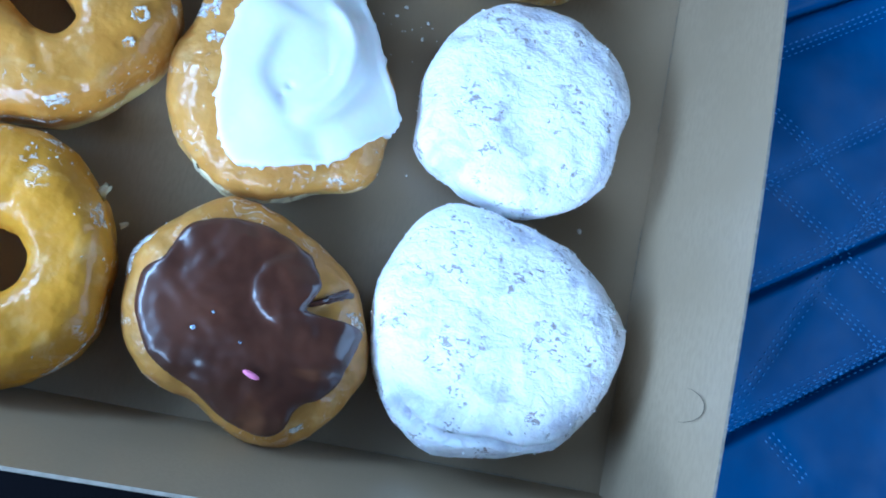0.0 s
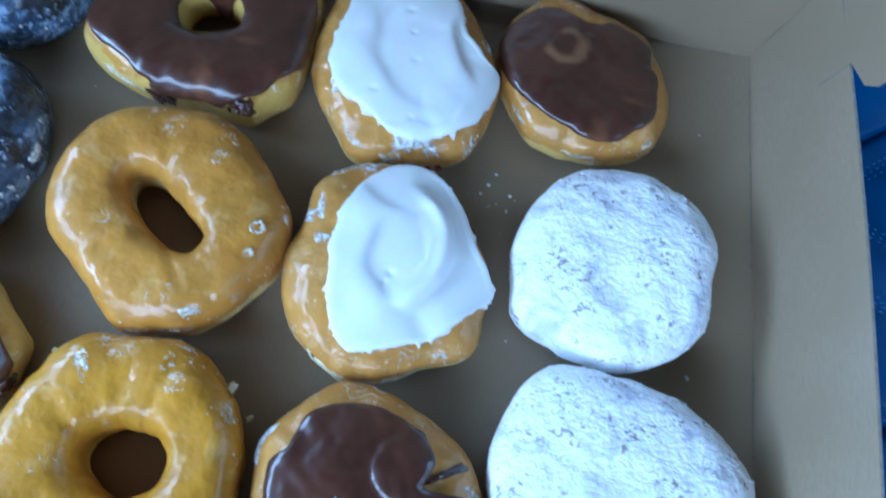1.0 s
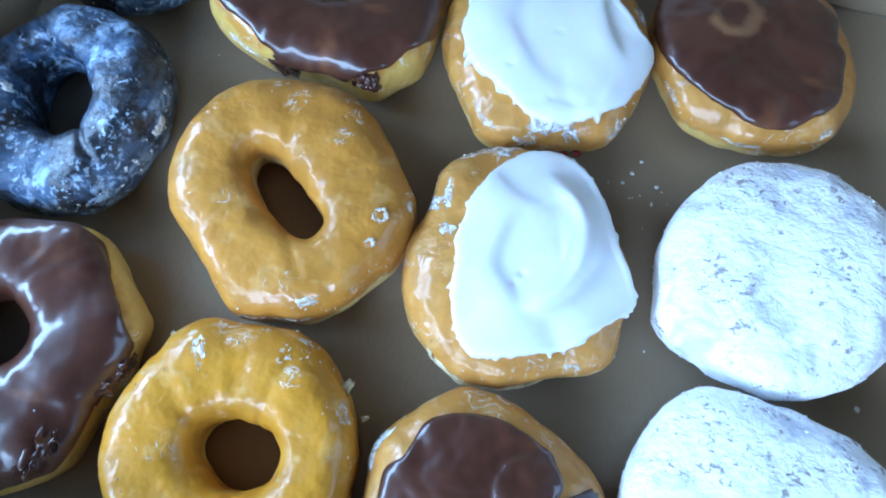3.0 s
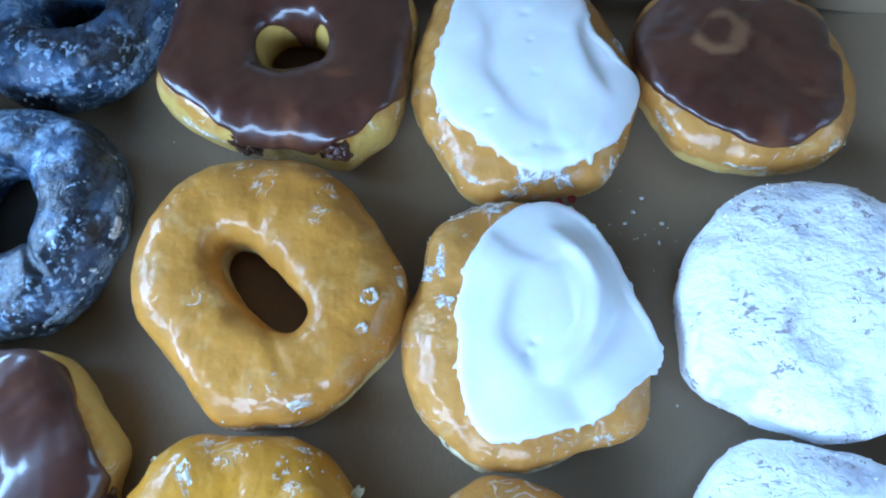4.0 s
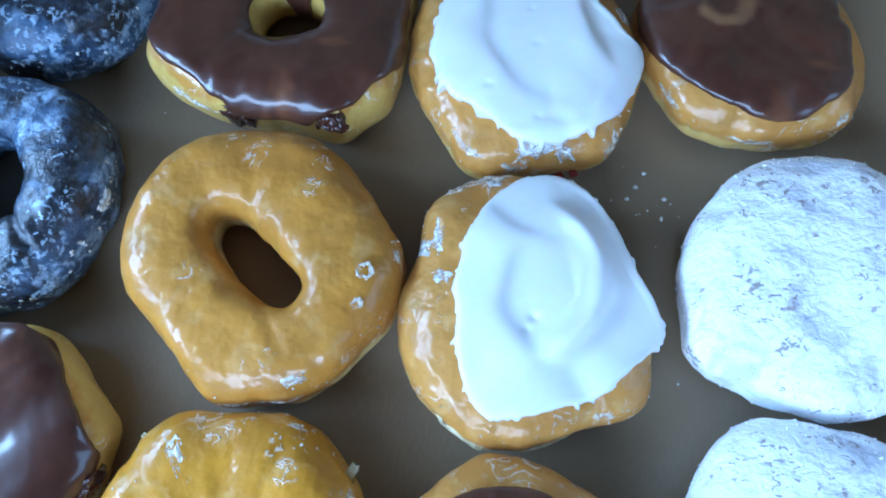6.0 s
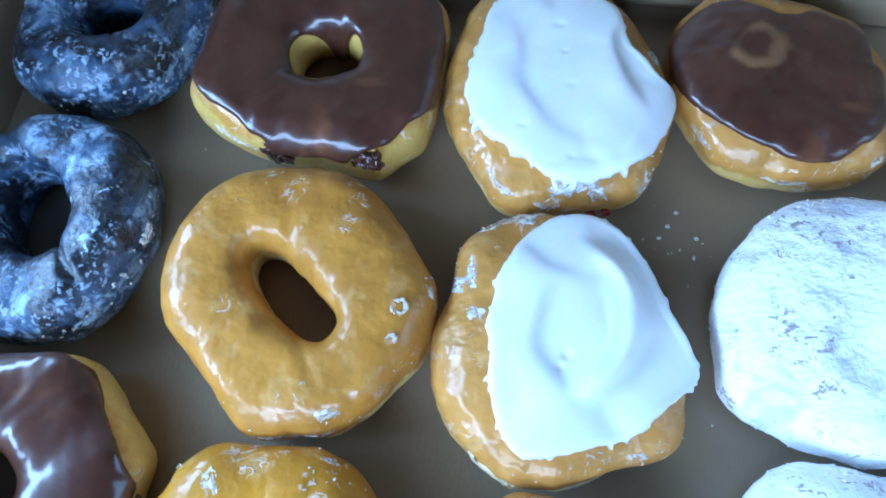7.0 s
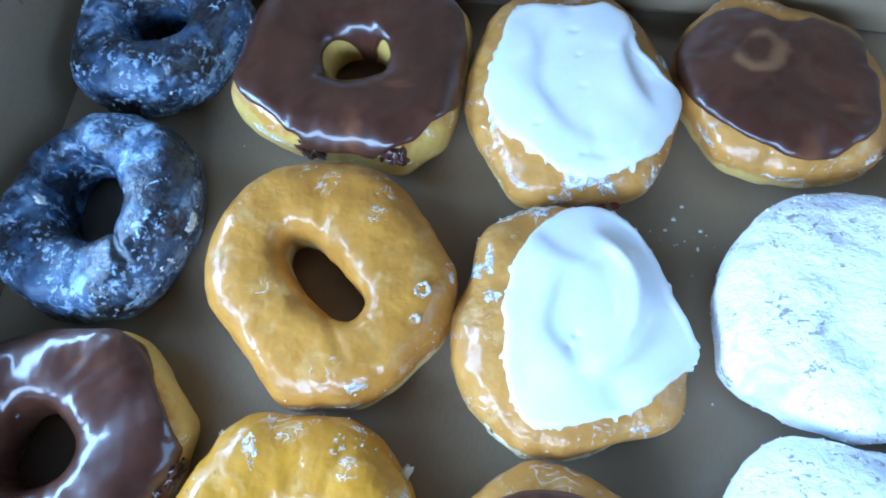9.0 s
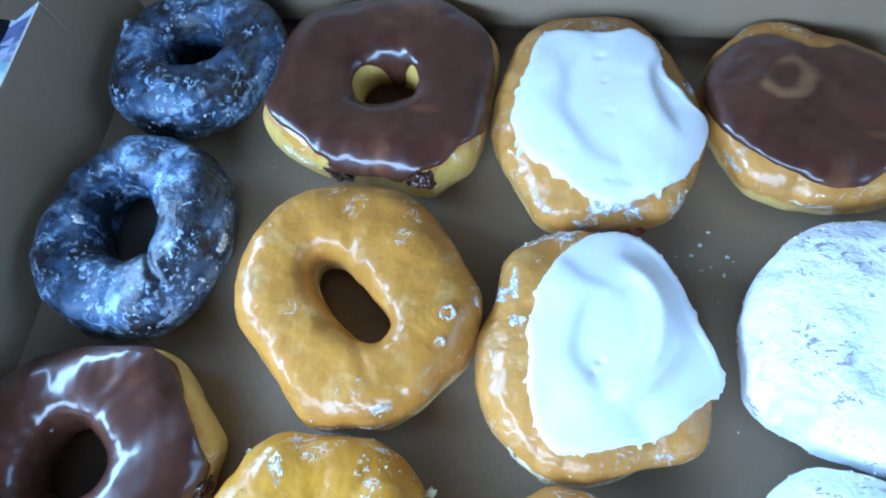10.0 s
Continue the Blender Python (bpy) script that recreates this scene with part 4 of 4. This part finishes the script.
def build_crumbs():
    rnd = random.Random(5)
    spots = [(-0.117, -0.102), (-0.0303, -0.1745), (-0.1116, -0.1708), (-0.118, -0.11), (-0.128, -0.098), (-0.131, -0.103), (-0.125, -0.092)]
    for x, y in spots:
        ob = crumbs_mesh("crumb", [(0, 0, 0)], 0.0010, CRUMB, seed=int(abs(x * 9999)))
        ob.location = (x, y, 0)
        tagged(ob, "tiny pale sugar crumb on the box floor", "crumb", "crumbs on the box floor")
    places = [(rnd.gauss(-0.128, 0.012), rnd.gauss(-0.105, 0.007), 0) for _ in range(14)] + [(rnd.uniform(-0.39, -0.02), rnd.uniform(-0.27, -0.02), 0) for _ in range(40)]
    tagged(crumbs_mesh("sugar_dust", places, 0.00035, CRUMB), "fine sugar dust on the box floor", "sugar dust", kind="stuff")


build_crumbs()

# ---- the seat ----
SEAM_WAY = Vector((0.83, 0.555)).normalized()
SEAMS = [((0.072, -0.028), 0.0), ((0.074, -0.1775), 0.0), ((0.069, -0.2487), 0.0), ((0.072, 0.125), 0.0)]
STITCHES = [((0.05, -0.064), (0.30, 0.120)), ((0.05, -0.136), (0.30, 0.058)), ((0.04, -0.067), (0.26, -0.199)), ((0.04, -0.109), (0.20, -0.182)),
            ((0.055, -0.255), (0.125, -0.135)), ((0.1126, -0.1715), (0.19, -0.21)), ((0.055, -0.255), (0.30, -0.095)), ((0.0896, -0.2453), (0.1157, -0.2655)),
            ((0.055, -0.250), (0.30, -0.090)), ((0.05, -0.186), (0.30, -0.018)), ((0.125, -0.135), (0.19, -0.03))]


def near_segment(p, a, b):
    a, b = Vector(a), Vector(b)
    ab = b - a
    t = max(0.0, min(1.0, (p - a).dot(ab) / ab.length_squared))
    return (p - a - ab * t).length


def seat_height(x, y):
    p = Vector((x, y))
    z = -0.0035
    side = max(0.0, min(1.0, (x - 0.012) / 0.02))
    for (sx, sy), _ in SEAMS:
        d = abs((x - sx) * SEAM_WAY.y - (y - sy) * SEAM_WAY.x)
        z -= side * (0.006 * math.exp(-(d / 0.0014) ** 2) + 0.0016 * math.exp(-(d / 0.02) ** 2))
    if x > 0.02:
        for a, b in STITCHES:
            d = near_segment(p, a, b)
            z -= side * 0.0008 * math.exp(-(d / 0.005) ** 2)
        z += side * 0.002 * noise.noise(Vector((x, y, 2)) * 25) - side * 0.006
    return z


def build_seat():
    seat = thing("car_seat", "blue quilted leather car seat with double stitching", "car seat")
    xs = [-0.425 + 0.0035 * 0 + 0.02 * i for i in range(22)] + [0.016 + 0.0018 * i for i in range(130)] + [0.26 + 0.01 * i for i in range(30)]
    ys = [-0.2845 + 0.0018 * i for i in range(213)] + [0.11 + 0.03 * i for i in range(16)]
    verts = []
    for y in ys:
        for x in xs:
            verts.append((x, y, seat_height(x, y)))
    w = len(xs)
    # the front and the left edge roll over and drop
    drop = []
    for k, (dy, dz) in enumerate(((-0.002, -0.002), (-0.004, -0.008), (-0.004, -0.030), (0.01, -0.30))):
        for x in xs:
            drop.append((x, ys[0] + dy, seat_height(x, ys[0]) + dz))
    allv = [drop[r * w + c] for r in (3, 2, 1, 0) for c in range(w)] + verts
    faces = grid_faces(len(ys) + 4, w, False)
    mesh_object("cushion", allv, faces, LEATHER, seat)
    bm = bmesh.new()
    for a, b in STITCHES:
        a, b = Vector(a), Vector(b)
        way = (b - a).normalized()
        side = Vector((-way.y, way.x))
        n = int((b - a).length / 0.0042)
        for k in range(n):
            for off in (-0.0028, 0.0, 0.0028):
                c = a + way * (k * 0.0042) + side * off
                if c.x < 0.03 or c.x > 0.5:
                    continue
                z = seat_height(c.x, c.y) + 0.0001
                q = [c - way * 0.0009 - side * 0.0003, c + way * 0.0009 - side * 0.0003, c + way * 0.0009 + side * 0.0003, c - way * 0.0009 + side * 0.0003]
                low = [bm.verts.new((v.x, v.y, z - 0.0004)) for v in q]
                top = [bm.verts.new((v.x * 0.7 + c.x * 0.3, v.y * 0.7 + c.y * 0.3, z + 0.0004)) for v in q]
                bm.faces.new(top)
                for i in range(4):
                    bm.faces.new((low[i], low[(i + 1) % 4], top[(i + 1) % 4], top[i]))
    tagged(part("stitching", bm, STITCH, seat, "pale blue stitches"), kind="stuff")
    return seat


build_seat()

# ---- what lies beside the box, and the car round it ----


def build_wrapper():
    bag = thing("snack_wrapper", "crumpled purple and pale wrapper in the dark gap beside the box", "wrapper", (-0.51, -0.03, -0.06))
    def crumple(x0, x1, y0, y1, lift, s):
        def fn(u, v):
            x, y = x0 + u * (x1 - x0), y0 + v * (y1 - y0)
            return (x, y, lift + 0.008 * noise.noise(Vector((x * 30 + s, y * 30, s))))
        return fn
    sheet("purple_panel", crumple(-0.05, 0.05, -0.10, 0.012, 0.0, 1), 10, 10, (0, 0, -0.001), PURPLE, bag)
    sheet("pale_strip", crumple(-0.05, 0.05, 0.013, 0.032, 0.004, 2), 10, 4, (0, 0, -0.001), PALE, bag)
    sheet("navy_panel", crumple(-0.05, 0.05, 0.033, 0.11, 0.0, 3), 10, 10, (0, 0, -0.001), NAVY, bag)


build_wrapper()


def wall_with_window(name, fn, hole, thick, label):
    """fn(u, v) places a point of the wall; hole: u0, u1, v0, v1 of the opening."""
    u0, u1, v0, v1 = hole
    bm = bmesh.new()
    off = Vector(thick)
    for a, b, c, d in ((0, u0, 0, 1), (u1, 1, 0, 1), (u0, u1, 0, v0), (u0, u1, v1, 1)):
        q = [Vector(fn(u, v)) for u, v in ((a, c), (b, c), (b, d), (a, d))]
        low = [bm.verts.new(p) for p in q]
        top = [bm.verts.new(p + off) for p in q]
        bm.faces.new(low)
        bm.faces.new(top)
        for i in range(4):
            bm.faces.new((low[i], low[(i + 1) % 4], top[(i + 1) % 4], top[i]))
    return tagged(part(name, bm, LINING), label, "wall", kind="structure")


X0, X1, Y0, Y1, Z0, Z1 = -1.2, 0.76, -1.05, 1.0, -0.32, 1.05
wall_with_window("wall_west", lambda u, v: (X0, Y0 + u * (Y1 - Y0), Z0 + v * (Z1 - Z0)), (0.12, 0.93, 0.40, 0.78), (-0.04, 0, 0), "grey car side with its window opening")
wall_with_window("wall_east", lambda u, v: (X1, Y0 + u * (Y1 - Y0), Z0 + v * (Z1 - Z0)), (0.22, 0.78, 0.46, 0.82), (0.04, 0, 0), "grey car side with its window opening")
wall_with_window("wall_south", lambda u, v: (X0 + u * (X1 - X0), Y0, Z0 + v * (Z1 - Z0)), (0.03, 0.70, 0.48, 0.84), (0, -0.04, 0), "grey car front with the windscreen opening")
for name, q, off, mat, label in (
        ("wall_north", ((X0, Y1, Z0), (X1, Y1, Z0), (X1, Y1, Z1), (X0, Y1, Z1)), (0, 0.04, 0), LINING, "grey lining behind the seat"),
        ("ceiling", ((X0, Y0, Z1), (X1, Y0, Z1), (X1, Y1, Z1), (X0, Y1, Z1)), (0, 0, 0.04), LINING, "grey fabric roof lining"),
        ("floor", ((X0, Y0, Z0), (X1, Y0, Z0), (X1, Y1, Z0), (X0, Y1, Z0)), (0, 0, -0.04), CARPET, "black carpet on the car floor")):
    bm = bmesh.new()
    low = [bm.verts.new(p) for p in q]
    top = [bm.verts.new(Vector(p) + Vector(off)) for p in q]
    bm.faces.new(low)
    bm.faces.new(top)
    for i in range(4):
        bm.faces.new((low[i], low[(i + 1) % 4], top[(i + 1) % 4], top[i]))
    tagged(part(name, bm, mat), label, name.split("_")[0], kind="structure")
